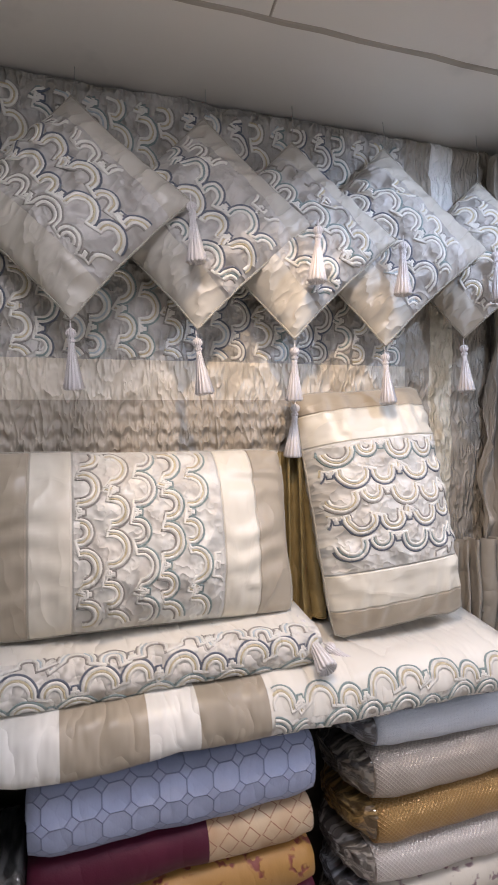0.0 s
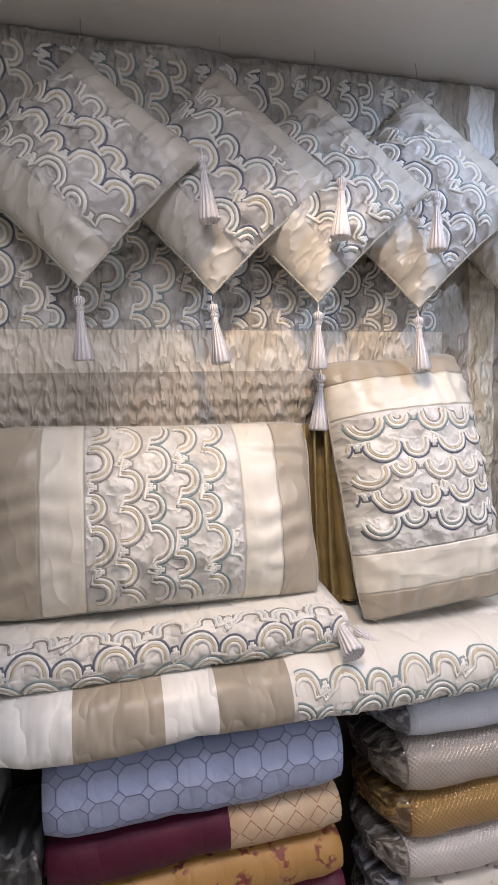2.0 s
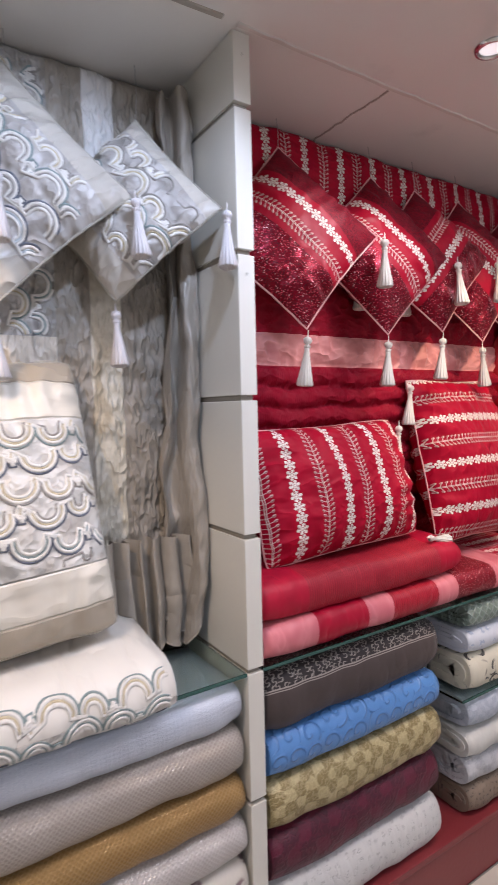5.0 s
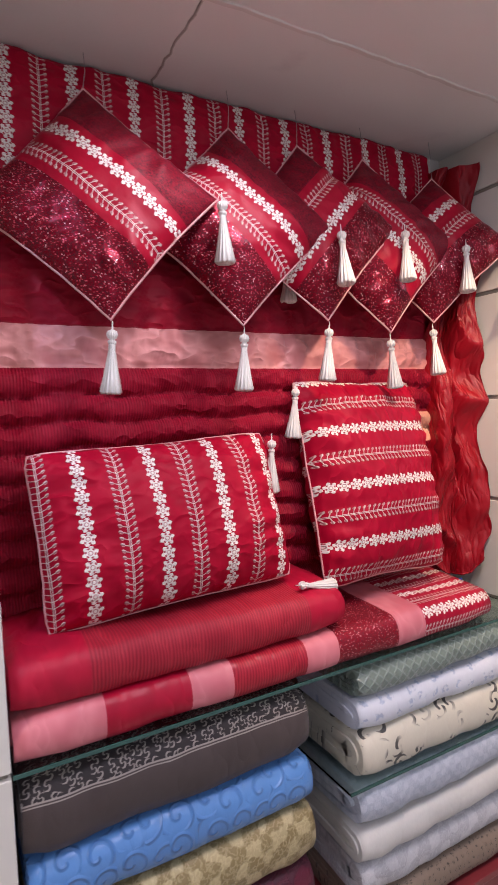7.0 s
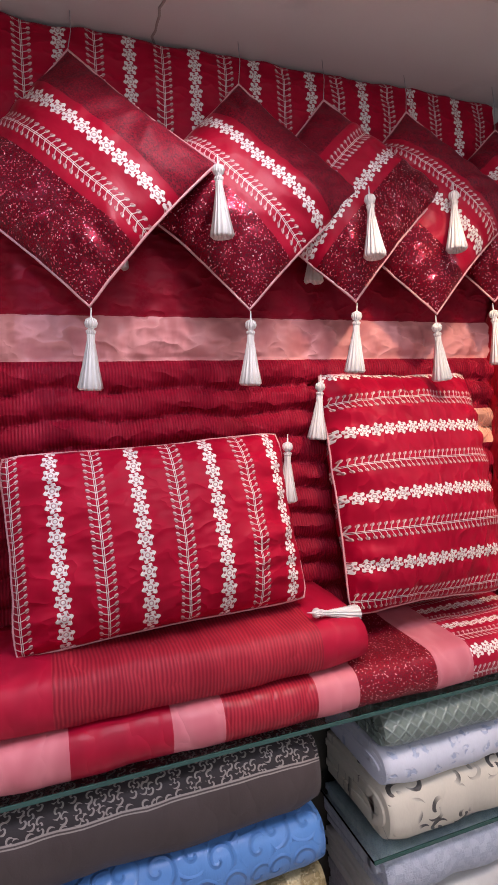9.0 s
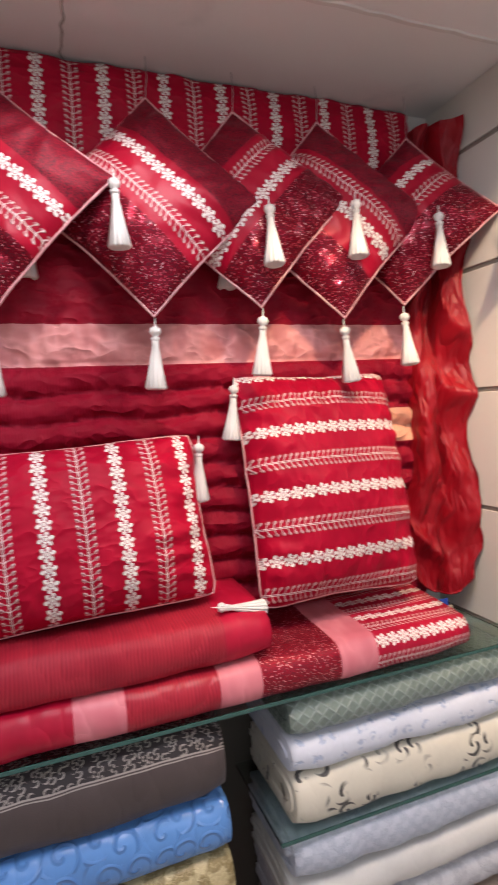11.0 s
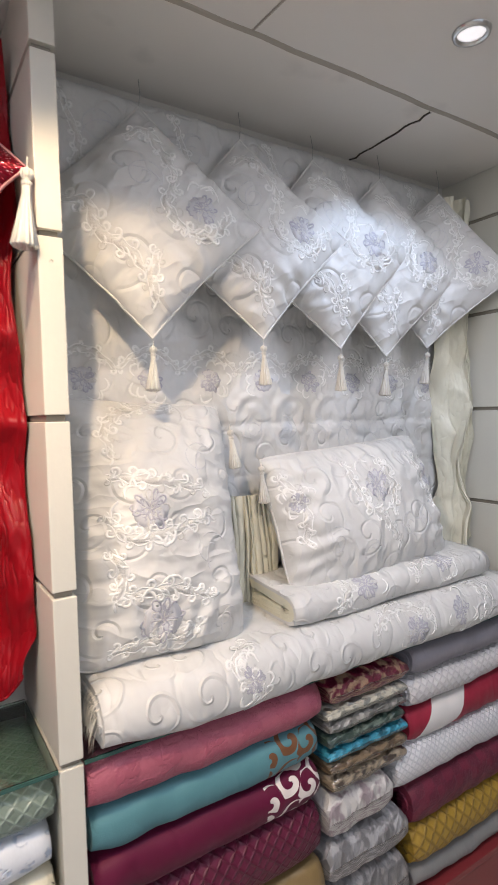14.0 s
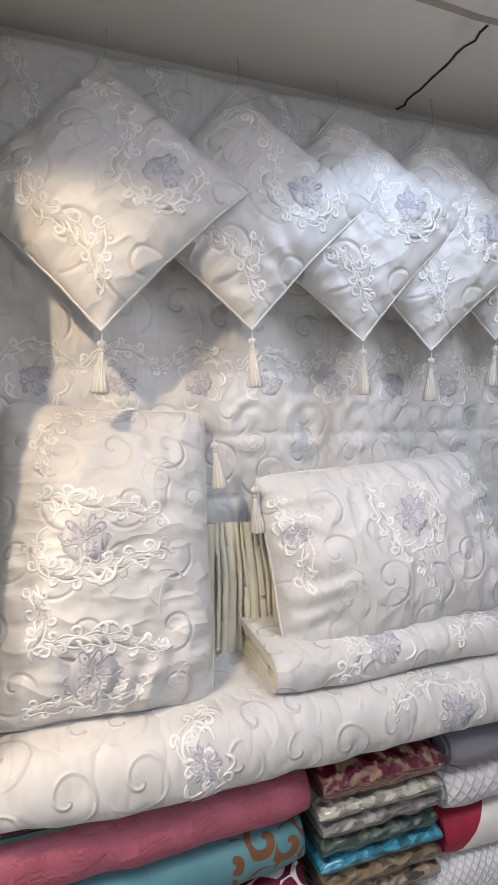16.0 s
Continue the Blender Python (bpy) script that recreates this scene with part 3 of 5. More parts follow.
def arches(root, u0, u1, v0, v1, r, swap=False, seed=0, flip=1, pitch=1.75, gap=0.0056):
    """Rows of corded arches over a stretch of a cloth's surface."""
    surf = SURFACES[root.name]
    rnd = random.Random(seed)
    if swap:
        along, across, put = (v0, v1), (u0, u1), lambda a, b: (b, a)
    else:
        along, across, put = (u0, u1), (v0, v1), lambda a, b: (a, b)
    lines = {}
    k, at = 0, across[0] - r
    while at < across[1] + r:
        row = arch_row(along[0] - 3 * r, along[1] + 2 * r, 0.0, r, (k % 2) * 1.1 * r + rnd.uniform(0, 0.3) * r, seed + 2 * k)
        tint = rnd.choice(["navy", "grey", "teal", "grey", "navy"])
        for j, color in enumerate([tint, "white", rnd.choice(["gold", "teal", "pale", "gold", "grey"]), "white", "grey"]):
            if j > 3 and rnd.random() < 0.5:
                continue
            pts = [put(a + rnd.uniform(-1, 1) * 0.0004, at + flip * b) for a, b in offset(row, j * gap)]
            lines.setdefault(color, []).extend(clip(pts, lambda u, v: u0 < u < u1 and v0 < v < v1))
        at += pitch * r
        k += 1
    for color, ls in lines.items():
        if ls:
            ribbons("embroidery_cord", ls, surf, CORD[color], root, 0.0034 if color == "white" else 0.0024, 0.0026 if color == "white" else 0.0018, CORD_LABEL[color])


LACE = {"white": satin("white_lace_thread", (0.86, 0.86, 0.84), 0.22, 0.9), "silver": satin("silver_lace_thread", (0.68, 0.67, 0.65), 0.34), "lavender": satin("lavender_thread", (0.50, 0.50, 0.56), 0.42), "ground": satin("lavender_ground", (0.65, 0.65, 0.68), 0.5), "net": pattern("silver_net", "weave", (0.62, 0.61, 0.58), (0.80, 0.79, 0.77), 0.35, 0.006, 0.15), "stitch": satin("quilting_stitch", (0.68, 0.68, 0.69), 0.5)}


def medallion(u, v, r, rnd):
    """A ragged flower of many small loops, with leaves around it."""
    out = {"lavender": [], "silver": [], "white": []}
    turn = rnd.uniform(0, 6)
    for ring, count, scale, colors in ((0, 11, 1.0, ("lavender", "lavender", "silver")), (1, 8, 0.66, ("lavender", "silver")), (2, 5, 0.36, ("lavender", "silver"))):
        for k in range(count):
            a = turn + 2 * math.pi * (k + 0.5 * ring) / count + rnd.uniform(-0.16, 0.16)
            far, fat = scale * rnd.uniform(0.82, 1.12), rnd.uniform(0.10, 0.17)
            loop = []
            for q in range(9):
                b = 2 * math.pi * q / 8
                x, y = (far * 0.68 + 0.26 * math.cos(b)) * r, fat * r * math.sin(b)
                loop.append((u + x * math.cos(a) - y * math.sin(a), v + x * math.sin(a) + y * math.cos(a)))
            out[colors[k % len(colors)]].append(loop)
    for k in range(7):
        a, rr = rnd.uniform(0, 6.28), r * rnd.uniform(1.2, 1.6)
        bend = rnd.choice((-1, 1))
        out["white"].append([(u + (rr + 0.012 * math.sin(q * 0.5)) * math.cos(a + bend * q * 0.1), v + (rr + 0.012 * math.sin(q * 0.5)) * math.sin(a + bend * q * 0.1)) for q in range(8)])
    return out


def stitching(u, v, r, turn):
    """An S-shaped double scroll of quilting."""
    line = []
    for k in range(34):
        a = 9.0 * (1 - k / 33)
        rr = r * (0.16 + 0.84 * k / 33)
        line.append((u + rr * math.cos(a + turn), v + rr * math.sin(a + turn)))
    last, tail = line[-1], []
    for k in range(1, 14):
        tail.append((last[0] + r * 0.16 * k * math.cos(turn + 1.57 + 0.16 * k), last[1] + r * 0.16 * k * math.sin(turn + 1.57 + 0.16 * k) * 0.8))
    return line + tail


def smooth_line(pts, step=0.006):
    """A rounded line through a few points."""
    out = []
    for k in range(len(pts) - 1):
        p0, p1, p2, p3 = (Vector(pts[max(0, min(len(pts) - 1, k + q))]) for q in (-1, 0, 1, 2))
        n = max(3, int((p2 - p1).length / step))
        for i in range(n):
            f = i / n
            q = 0.5 * (2 * p1 + (p2 - p0) * f + (2 * p0 - 5 * p1 + 4 * p2 - p3) * f * f + (3 * p1 - p0 - 3 * p2 + p3) * f ** 3)
            out.append((q.x, q.y))
    return out + [tuple(pts[-1])]


def scroll(pts, rnd, size=0.02):
    """A band of leafy scrolls: two rims, curled leaves outside them and net between."""
    out = {"white": [], "silver": [], "leaf": [], "net": []}
    fine = smooth_line(pts)
    rims = [[], []]
    for k, (u, v) in enumerate(fine):
        p, q = fine[max(k - 1, 0)], fine[min(k + 1, len(fine) - 1)]
        du, dv = q[0] - p[0], q[1] - p[1]
        ln = math.hypot(du, dv) or 1
        nu, nv = -dv / ln, du / ln
        swell = 0.35 + 0.65 * math.sin(math.pi * k / max(1, len(fine) - 1))
        for side, rim in zip((1, -1), rims):
            w = side * size * (0.62 * swell + 0.16 * math.sin(k * 0.9 + side))
            rim.append((u + nu * w, v + nv * w))
        if k % 3 == 1:
            side = 1 if (k // 3) % 2 else -1
            s0, a0 = size * rnd.uniform(0.45, 0.8), math.atan2(dv, du) + rnd.uniform(-0.4, 0.4)
            away = size * (0.55 * swell) + s0 * 0.6
            cu, cv = u + nu * side * away, v + nv * side * away
            curl = []
            for j in range(13):
                g = a0 - side * math.pi / 2 + side * j * 0.5
                rr = s0 * (1 - j / 15)
                curl.append((cu + rr * math.cos(g), cv + rr * math.sin(g)))
            out["leaf" if rnd.random() < 0.75 else "silver"].append(curl)
        if k % 4 == 2:
            side = rnd.choice((-1, 1))
            lean = rnd.uniform(0.5, 1.1)
            leaf = [(u + (du / ln * math.cos(lean) + nu * side * math.sin(lean * f)) * size * 1.1 * f, v + (dv / ln * math.cos(lean) + nv * side * math.sin(lean * f)) * size * 1.1 * f) for f in (0, 0.25, 0.5, 0.75, 1.0)]
            out["leaf"].append(leaf)
    out["white"] += rims
    out["net"].append(fine[2:-2] if len(fine) > 8 else fine)
    return out


def lacework(root, vines, flowers, seed, size=0.02, stitches=()):
    rnd = random.Random(seed)
    surf = SURFACES[root.name]
    total = {}
    for pts in vines:
        for c, ls in scroll(pts, rnd, size).items():
            total.setdefault(c, []).extend(ls)
    for u, v, r in flowers:
        for c, ls in medallion(u, v, r, rnd).items():
            total.setdefault("leaf" if c == "white" else c, []).extend(ls)
        ring = [(u + 0.5 * r * math.cos(q * 0.524), v + 0.5 * r * math.sin(q * 0.524)) for q in range(13)]
        ribbons("flower_ground", [ring], surf, LACE["ground"], root, 0.36 * r, 0.0007, "lavender stitched flower ground")
    if stitches:
        ribbons("quilting_stitch", [stitching(*q) for q in stitches], surf, LACE["stitch"], root, 0.0014, 0.0003, "quilted scroll stitching")
    for c, ls in total.items():
        half, lift = {"lavender": (0.0022, 0.0010), "silver": (0.0016, 0.0010), "white": (0.0015, 0.0009), "leaf": (0.0036, 0.0010), "net": (size * 0.5, 0.0006)}[c]
        ribbons("lace_embroidery", ls, surf, LACE["white" if c == "leaf" else c], root, half, lift, {"leaf": "white satin leaf", "net": "silver net"}.get(c, c + " thread") + " embroidery", c in ("leaf", "net"))


# ---- structure ----
X0, X1, Y0 = -2.4, 6.6, -2.4
BAYS = [(-0.2, 1.318), (1.364, 2.883), (2.929, 4.446)]


def setting(name, bm, material, label, category):
    return tagged(part(name, bm, material), label, category, "", "structure")


setting("floor", box(X0, X1, Y0, BACK + 0.1, FLOOR - 0.1, FLOOR - 0.004), GROUT, "dull grout bed of the shop floor", "floor")
ceil = setting("ceiling", box(X0, X1, Y0, BACK + 0.1, CEIL, CEIL + 0.1), CEILING, "off-white painted board ceiling with seams", "ceiling")
setting("wall_back", box(X0, X1, BACK, BACK + 0.1, FLOOR, CEIL), WALL, "pale painted wall behind the shelves", "wall")
# Wall pieces and frame of the added window, never in view.
for k, (xa, xb, za, zb) in enumerate(((X0, -0.2, FLOOR, CEIL), (4.4, X1, FLOOR, CEIL), (-0.2, 4.4, FLOOR, 0.45), (-0.2, 4.4, 2.25, CEIL))):
    setting("wall_opposite_%d" % (k + 1), box(xa, xb, Y0 - 0.1, Y0, za, zb), WALL, "pale painted wall beside the shop window", "wall")
for k, (xa, xb, za, zb) in enumerate(((-0.2, -0.15, 0.45, 2.25), (4.35, 4.4, 0.45, 2.25), (-0.15, 4.35, 0.45, 0.5), (-0.15, 4.35, 2.2, 2.25))):
    setting("window_%d" % (k + 1), box(xa, xb, Y0 - 0.08, Y0 - 0.02, za, zb, 0.004), WHITE_BOARD, "white frame bar of the shop window", "window frame")
setting("wall_west", box(X0 - 0.1, X0, Y0, BACK, FLOOR, CEIL), WALL, "pale painted wall", "wall")
setting("wall_east", box(X1, X1 + 0.1, Y0, BACK, FLOOR, CEIL), WALL, "pale painted wall", "wall")


def seam(name, pts, width, material, label):
    bm = bmesh.new()
    lo = []
    for x, y in pts:
        lo.append((x, y))
    rows = []
    for k, (x, y) in enumerate(lo):
        a, b = lo[max(k - 1, 0)], lo[min(k + 1, len(lo) - 1)]
        d = Vector((b[0] - a[0], b[1] - a[1])).normalized()
        s = Vector((-d.y, d.x)) * width / 2 * random.uniform(0.88, 1.12)
        rows.append([bm.verts.new((x + q * s.x, y + q * s.y, z)) for q, z in ((-1, CEIL + 0.001), (-0.6, CEIL - 0.003), (0.6, CEIL - 0.003), (1, CEIL + 0.001))])
    for r0, r1 in zip(rows, rows[1:]):
        for q in range(3):
            bm.faces.new((r0[q], r0[q + 1], r1[q + 1], r1[q]))
    return setting(name, bm, material, label, "ceiling seam")


PALE_SEAM = paint("pale_caulk", (0.74, 0.70, 0.64), 0.8, 0.12, 0.6)
for k, (xa, xb, mt, lb) in enumerate(((X0, 1.3, SEAM, "brown"), (1.3, 2.9, PALE_SEAM, "pale"), (2.9, X1, SEAM, "brown"))):
    seam("ceiling_seam_1%d" % k, [(xa + 0.02 + (xb - xa - 0.04) * q / 40, 1.108 + random.uniform(-0.003, 0.003)) for q in range(41)], 0.018, mt, "filled %s seam between ceiling boards" % lb)
for k, sx in enumerate((0.42, 1.82, 3.97)):
    y_a, y_b = ((1.1, 0.1) if sx < 1 else (1.12, 1.455))
    seam("ceiling_seam_%d" % (k + 2), [(sx + random.uniform(-0.007, 0.007), y_a + (y_b - y_a) * q / 14) for q in range(15)], 0.006 if sx < 3 else 0.007, CRACK if sx > 3 else SEAM, "cracked cross seam of a ceiling board")
seam("ceiling_seam_5", [(3.35 + 0.004 * q, 1.1 - 0.07 * q) for q in range(16)], 0.006, SEAM, "fine cross seam of a ceiling board")


def divider(xa, xb):
    root = thing("shelf_divider", "cream slatted board partition with dark grooves on the plinth", "partition", (xa, FRONT, 0.1), "partitions between the bays")
    cuts = [0.1, 0.53, 0.866, 1.2015, 1.539, 1.882, 2.216, CEIL]
    for k, (a, b) in enumerate(zip(cuts, cuts[1:])):
        lo, hi = a + (0.0065 if k else 0), b - (0.0065 if k < 6 else 0.001)
        part("board", box(0, xb - xa, 0.0, BACK - FRONT - 0.002, lo - 0.1, hi - 0.1, 0.002), WHITE_BOARD, root)
        if k:
            part("groove_strip", box(0.006, xb - xa - 0.006, 0.012, BACK - FRONT - 0.004, a - 0.1067, a - 0.0933), GROOVE, root, "dark recessed groove channel")
    for z in (2.33, 1.83):
        s = spun("screw", [(0.0005, -0.002), (0.003, -0.0015), (0.0035, 0.0)], 8)
        ob = part("screw", s, GROOVE, root)
        ob.matrix_basis = pose((xb - xa) / 2, -0.001, z - 0.1, 90, 0, 0)
    return root


for xa, xb in ((-0.246, -0.2), (1.318, 1.364), (2.883, 2.929), (4.446, 4.492)):
    divider(xa, xb)


def glass_shelf(xa, xb, z, label):
    root = thing("glass_shelf", label, "shelf", (xa, FRONT, z), "glass shelves")
    part("pane", box(0.002, xb - xa - 0.002, 0.004, BACK - FRONT - 0.004, -0.008, 0, 0.001), GLASS, root)
    part("edge", box(0.002, xb - xa - 0.002, 0.0, 0.004, -0.008, 0, 0.0008), GLASS_EDGE, root, "dark green polished glass edge")
    return root


for xa, xb in BAYS:
    glass_shelf(xa, xb, SHELF, "clear green glass shelf carrying folded bedspreads")
glass_shelf(2.15, BAYS[1][1], 0.53, "clear green glass shelf under folded towels and covers")
for x_a, x_b in ((-0.246, 1.341), (1.341, 2.906), (2.906, 4.492)):
    root = thing("plinth", "dark red laminate plinth under the shelves", "plinth", (x_a, FRONT - 0.012, FLOOR), "plinth units")
    part("front_panel", box(0.002, x_b - x_a - 0.002, 0.0, 0.018, 0.0, 0.178, 0.002), PLINTH, root)
    part("top_board", box(0.002, x_b - x_a - 0.002, -0.006, BACK - FRONT, 0.178, 0.2, 0.003), PLINTH, root)

# Added dark boards stand in for the shade in gaps between the stacks.
GAP_SHADE_BOARD = paint("gap_shade_board", (0.045, 0.04, 0.028), 0.6)
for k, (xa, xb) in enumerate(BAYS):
    setting("trim_%d" % (k + 1), box(xa + 0.003, xb - 0.003, BACK - 0.012, BACK - 0.002, 0.102, 0.853), GAP_SHADE_BOARD, "dark olive back board of the lower shelves", "back board")

# recessed lights
# The fitting at x 1.12 only houses the added cool spot.
for sx, sy in [(1.9, 0.86)] + [(s[0], s[1]) for s in SPOTS if s[0] != 1.9]:
    root = thing("ceiling_downlight", "small round chrome recessed downlight set in the ceiling", "downlight", (sx, sy, CEIL), "recessed downlights")
    part("trim_ring", spun("trim_ring", [(0.030, -0.004), (0.033, -0.009), (0.040, -0.008), (0.043, -0.001)], 28), CHROME, root, "chrome trim ring")
    part("lens", spun("lens", [(0.0005, -0.003), (0.02, -0.0035), (0.030, -0.002)], 24), LAMP, root, "bright lamp lens")
# Glowing panels stand in for ceiling light; three are added and unseen.
for px, py in PANELS:
    root = thing("ceiling_panel_light", "square white ceiling light panel switched on", "ceiling light", (px, py, CEIL), "ceiling light panels")
    part("frame", box(-0.25, 0.25, -0.25, 0.25, -0.016, -0.001, 0.004), WHITE_BOARD, root)
    part("diffuser", box(-0.235, 0.235, -0.235, 0.235, -0.020, -0.0165), PANEL, root, "glowing white diffuser")


# ---- bedding on the walls ----
def hung_quilt(name, label, xa, xb, za, zb, cloth, relief, nx=200, nz=200):
    def place(i, j):
        x, z = xa + (xb - xa) * i / (nx - 1), za + (zb - za) * j / (nz - 1)
        top = max(0.0, (z - zb + 0.03) / 0.03)
        p = Vector((x * 9, z * 9, xa))
        y = BACK - 0.035 - relief(x, z) + top * top * 0.028 + noise.noise(p) * 0.006 + (0.5 - abs(noise.noise(p * 3.1))) * 0.006
        zz = z + (noise.noise(Vector((x * 14, 3, xa))) * 0.008 if j > nz - 6 else 0) - 0.0
        return (x, y, zz), (x, z)
    root = thing(name, label, "quilt")
    SURFACES[root.name] = lambda u, v: Vector(place((u - xa) / (xb - xa) * (nx - 1), (v - za) / (zb - za) * (nz - 1))[0])
    part("face", sheet("face", nx, nz, place), cloth, root)
    part("lining", sheet("lining", 2, 2, lambda i, j: ((xa + (xb - xa) * i, BACK - 0.004, za + (zb - za) * j), (i, j))), cloth, root)
    return root


def grey_relief(x, z):
    r = 0.006 * noise.noise(Vector((x * 26, z * 20, 1))) + 0.004 * noise.noise(Vector((x * 60, z * 24, 7)))
    if 1.47 < z < 1.60:
        r += 0.0022 * math.sin((z + 0.006 * math.sin(x * 150)) * 2 * math.pi / 0.04)
    return r + 0.01 * abs(math.sin((z - 1.60) * math.pi / 0.34)) ** 0.5


def red_relief(x, z):
    r = 0.004 * noise.noise(Vector((x * 20, z * 20, 3)))
    if z < 1.644:
        roll = abs(math.sin((z - 1.644 + 0.006 * math.sin(x * 23) + 0.004 * noise.noise(Vector((x * 30, z * 6, 2)))) * math.pi / 0.066))
        return r + 0.030 * roll ** 0.55 + 0.012 * (1 - roll) * noise.noise(Vector((x * 75, z * 20, 8)))
    if z < 1.746:
        return r + 0.014 * abs(math.sin((z - 1.644) * math.pi / 0.102)) ** 0.5 + 0.010 * noise.noise(Vector((x * 40, z * 14, 5))) + 0.006 * noise.noise(Vector((x * 90 + z * 60, z * 40, 6)))
    return r + 0.014 * abs(math.sin((z - 1.746) * math.pi / 0.2)) ** 0.5


def white_relief(x, z):
    r = 0.006 * noise.noise(Vector((x * 10, z * 14, 4)))
    q, h = (x % 0.15) - 0.075, z - 1.53
    d = math.hypot(q, h)
    s = 0.008 * abs(math.sin((math.atan2(h, q) + d * 105) / 2)) ** 0.6 * min(1.0, max(0.0, 0.075 - d) / 0.012)
    return r + s + 0.012 * abs(math.sin((z - 1.66) * math.pi / 0.15)) ** 0.4


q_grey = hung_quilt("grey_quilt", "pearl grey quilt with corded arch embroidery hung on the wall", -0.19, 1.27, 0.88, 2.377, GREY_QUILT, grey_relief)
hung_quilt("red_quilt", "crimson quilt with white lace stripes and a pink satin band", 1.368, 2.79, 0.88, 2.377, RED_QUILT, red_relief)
q_white = hung_quilt("white_quilt", "white embroidered quilt with stitched scrolls hung on the wall", 2.935, 4.36, 0.88, 2.354, WHITE_QUILT, white_relief)

arches(q_grey, -0.18, 0.965, 1.703, 2.335, 0.044, True, 3, 1, 1.38)
lacework(q_white, [[(2.95 + 0.178 * k + 0.178 * q / 6, 1.66 + 0.05 * math.sin(math.pi * q / 6)) for q in range(7)] for k in range(8)]
         + [[(3.0 + 0.3 * k, 2.33), (3.05 + 0.3 * k, 2.2), (3.0 + 0.3 * k, 2.05)] for k in range(5)],
         [(3.04 + 0.178 * k, 1.635, 0.036) for k in range(8)], 8, 0.014, [(3.03 + 0.125 * k, 1.49 + 0.012 * (k % 2), 0.042, 0.8 * k) for k in range(10)] + [(3.1 + 0.26 * k, 2.25, 0.05, k) for k in range(5)])


def drape(name, label, material, spine, width, y0, folds, seed=0, nz=110, nx=64, forward=0.05, crumple=0.0, depth=0.026):
    """A hanging length of cloth; spine: height and middle x, from the top down."""
    def at(z):
        for (za, xa, wa), (zb, xb, wb) in zip(spine, spine[1:]):
            if za >= z >= zb:
                f = (za - z) / (za - zb)
                f = f * f * (3 - 2 * f)
                return xa + (xb - xa) * f, wa + (wb - wa) * f
        return spine[-1][1], spine[-1][2]
    zt, zb = spine[0][0], spine[-1][0]

    def place(i, j):
        a = i / (nx - 1)
        z = zt + (zb - zt) * j / (nz - 1)
        cx, wd = at(z)
        ph = a * folds * 2 * math.pi + seed + 1.6 * noise.noise(Vector((a * 2, z * 2.4, seed)))
        x = cx + (a - 0.5) * wd + 0.010 * math.cos(ph * 1.3)
        y = y0 - forward * a - depth * (1 + math.sin(ph)) - 0.012 * noise.noise(Vector((a * 4, z * 6, seed + 2)))
        if crumple:
            diag = noise.noise(Vector((a * 1.6 + z * 3.2, z * 2.2 - a * 0.8, seed + 5)))
            y -= crumple * (1 - 2.6 * abs(diag)) + 0.3 * crumple * noise.noise(Vector((a * 7 - z * 9, z * 14, seed)))
            y = min(y, BACK - 0.006)
            x = min(x + 0.5 * crumple * diag, spine[1][1] + 0.5 * spine[1][2] + 0.002)
        foot = max(0.0, (j - nz * 0.8) / (nz * 0.2))
        z += foot * (0.012 * math.sin(ph * 0.7) + 0.09 * min(1.0, abs(zt - zb)) * (2 * a - 1) ** 2)
        return (x, y, z), (a * 0.4, z)
    root = thing(name, label, "drape")
    part("cloth", sheet("cloth", nx, nz, place), material, root)
    part("hem", tube("hem", [place(i, nz - 1)[0] for i in range(nx)], 0.003, 6), material, root, "stitched rolled hem")
    return root


drape("grey_drape", "taupe satin throw hanging gathered beside the quilt", TAUPE_SATIN, [(2.33, 1.27, 0.07), (1.9, 1.28, 0.06), (1.5, 1.27, 0.085), (1.2, 1.265, 0.10), (0.89, 1.25, 0.075)], 0.1, BACK - 0.02, 1.5, 1, forward=0.09, crumple=0.03)
drape("grey_frill", "gathered taupe frill at the quilt's lower edge", TAUPE_SATIN, [(1.18, 1.155, 0.25), (1.0, 1.165, 0.26), (0.885, 1.17, 0.22)], 0.2, BACK - 0.06, 6, 4, forward=0.02)
drape("gold_frill", "old gold gathered satin showing between two pillows", GOLD_SATIN, [(1.46, 0.57, 0.13), (1.2, 0.575, 0.14), (0.98, 0.585, 0.15)], 0.2, BACK - 0.06, 4, 9, forward=0.01)
drape("red_drape", "glossy red satin throw hanging in folds at the bay's end", RED_SATIN, [(2.30, 2.815, 0.07), (2.0, 2.83, 0.09), (1.7, 2.80, 0.12), (1.35, 2.81, 0.14), (1.1, 2.805, 0.15), (0.93, 2.79, 0.10)], 0.1, BACK - 0.02, 1.4, 6, forward=0.10, crumple=0.045, depth=0.018)
drape("ivory_drape", "ivory satin sheet hanging in soft folds at the bay's end", IVORY_SATIN, [(2.29, 4.37, 0.10), (1.95, 4.37, 0.11), (1.6, 4.38, 0.13), (1.3, 4.385, 0.11), (1.0, 4.36, 0.08)], 0.1, BACK - 0.03, 2.0, 12, forward=0.07, crumple=0.03)

drape("ivory_frill", "ivory pleated frill showing between two white pillows", IVORY_SATIN, [(1.31, 3.46, 0.17), (1.15, 3.47, 0.19), (1.0, 3.47, 0.20)], 0.2, BACK - 0.075, 11, 3, forward=0.02, depth=0.005)

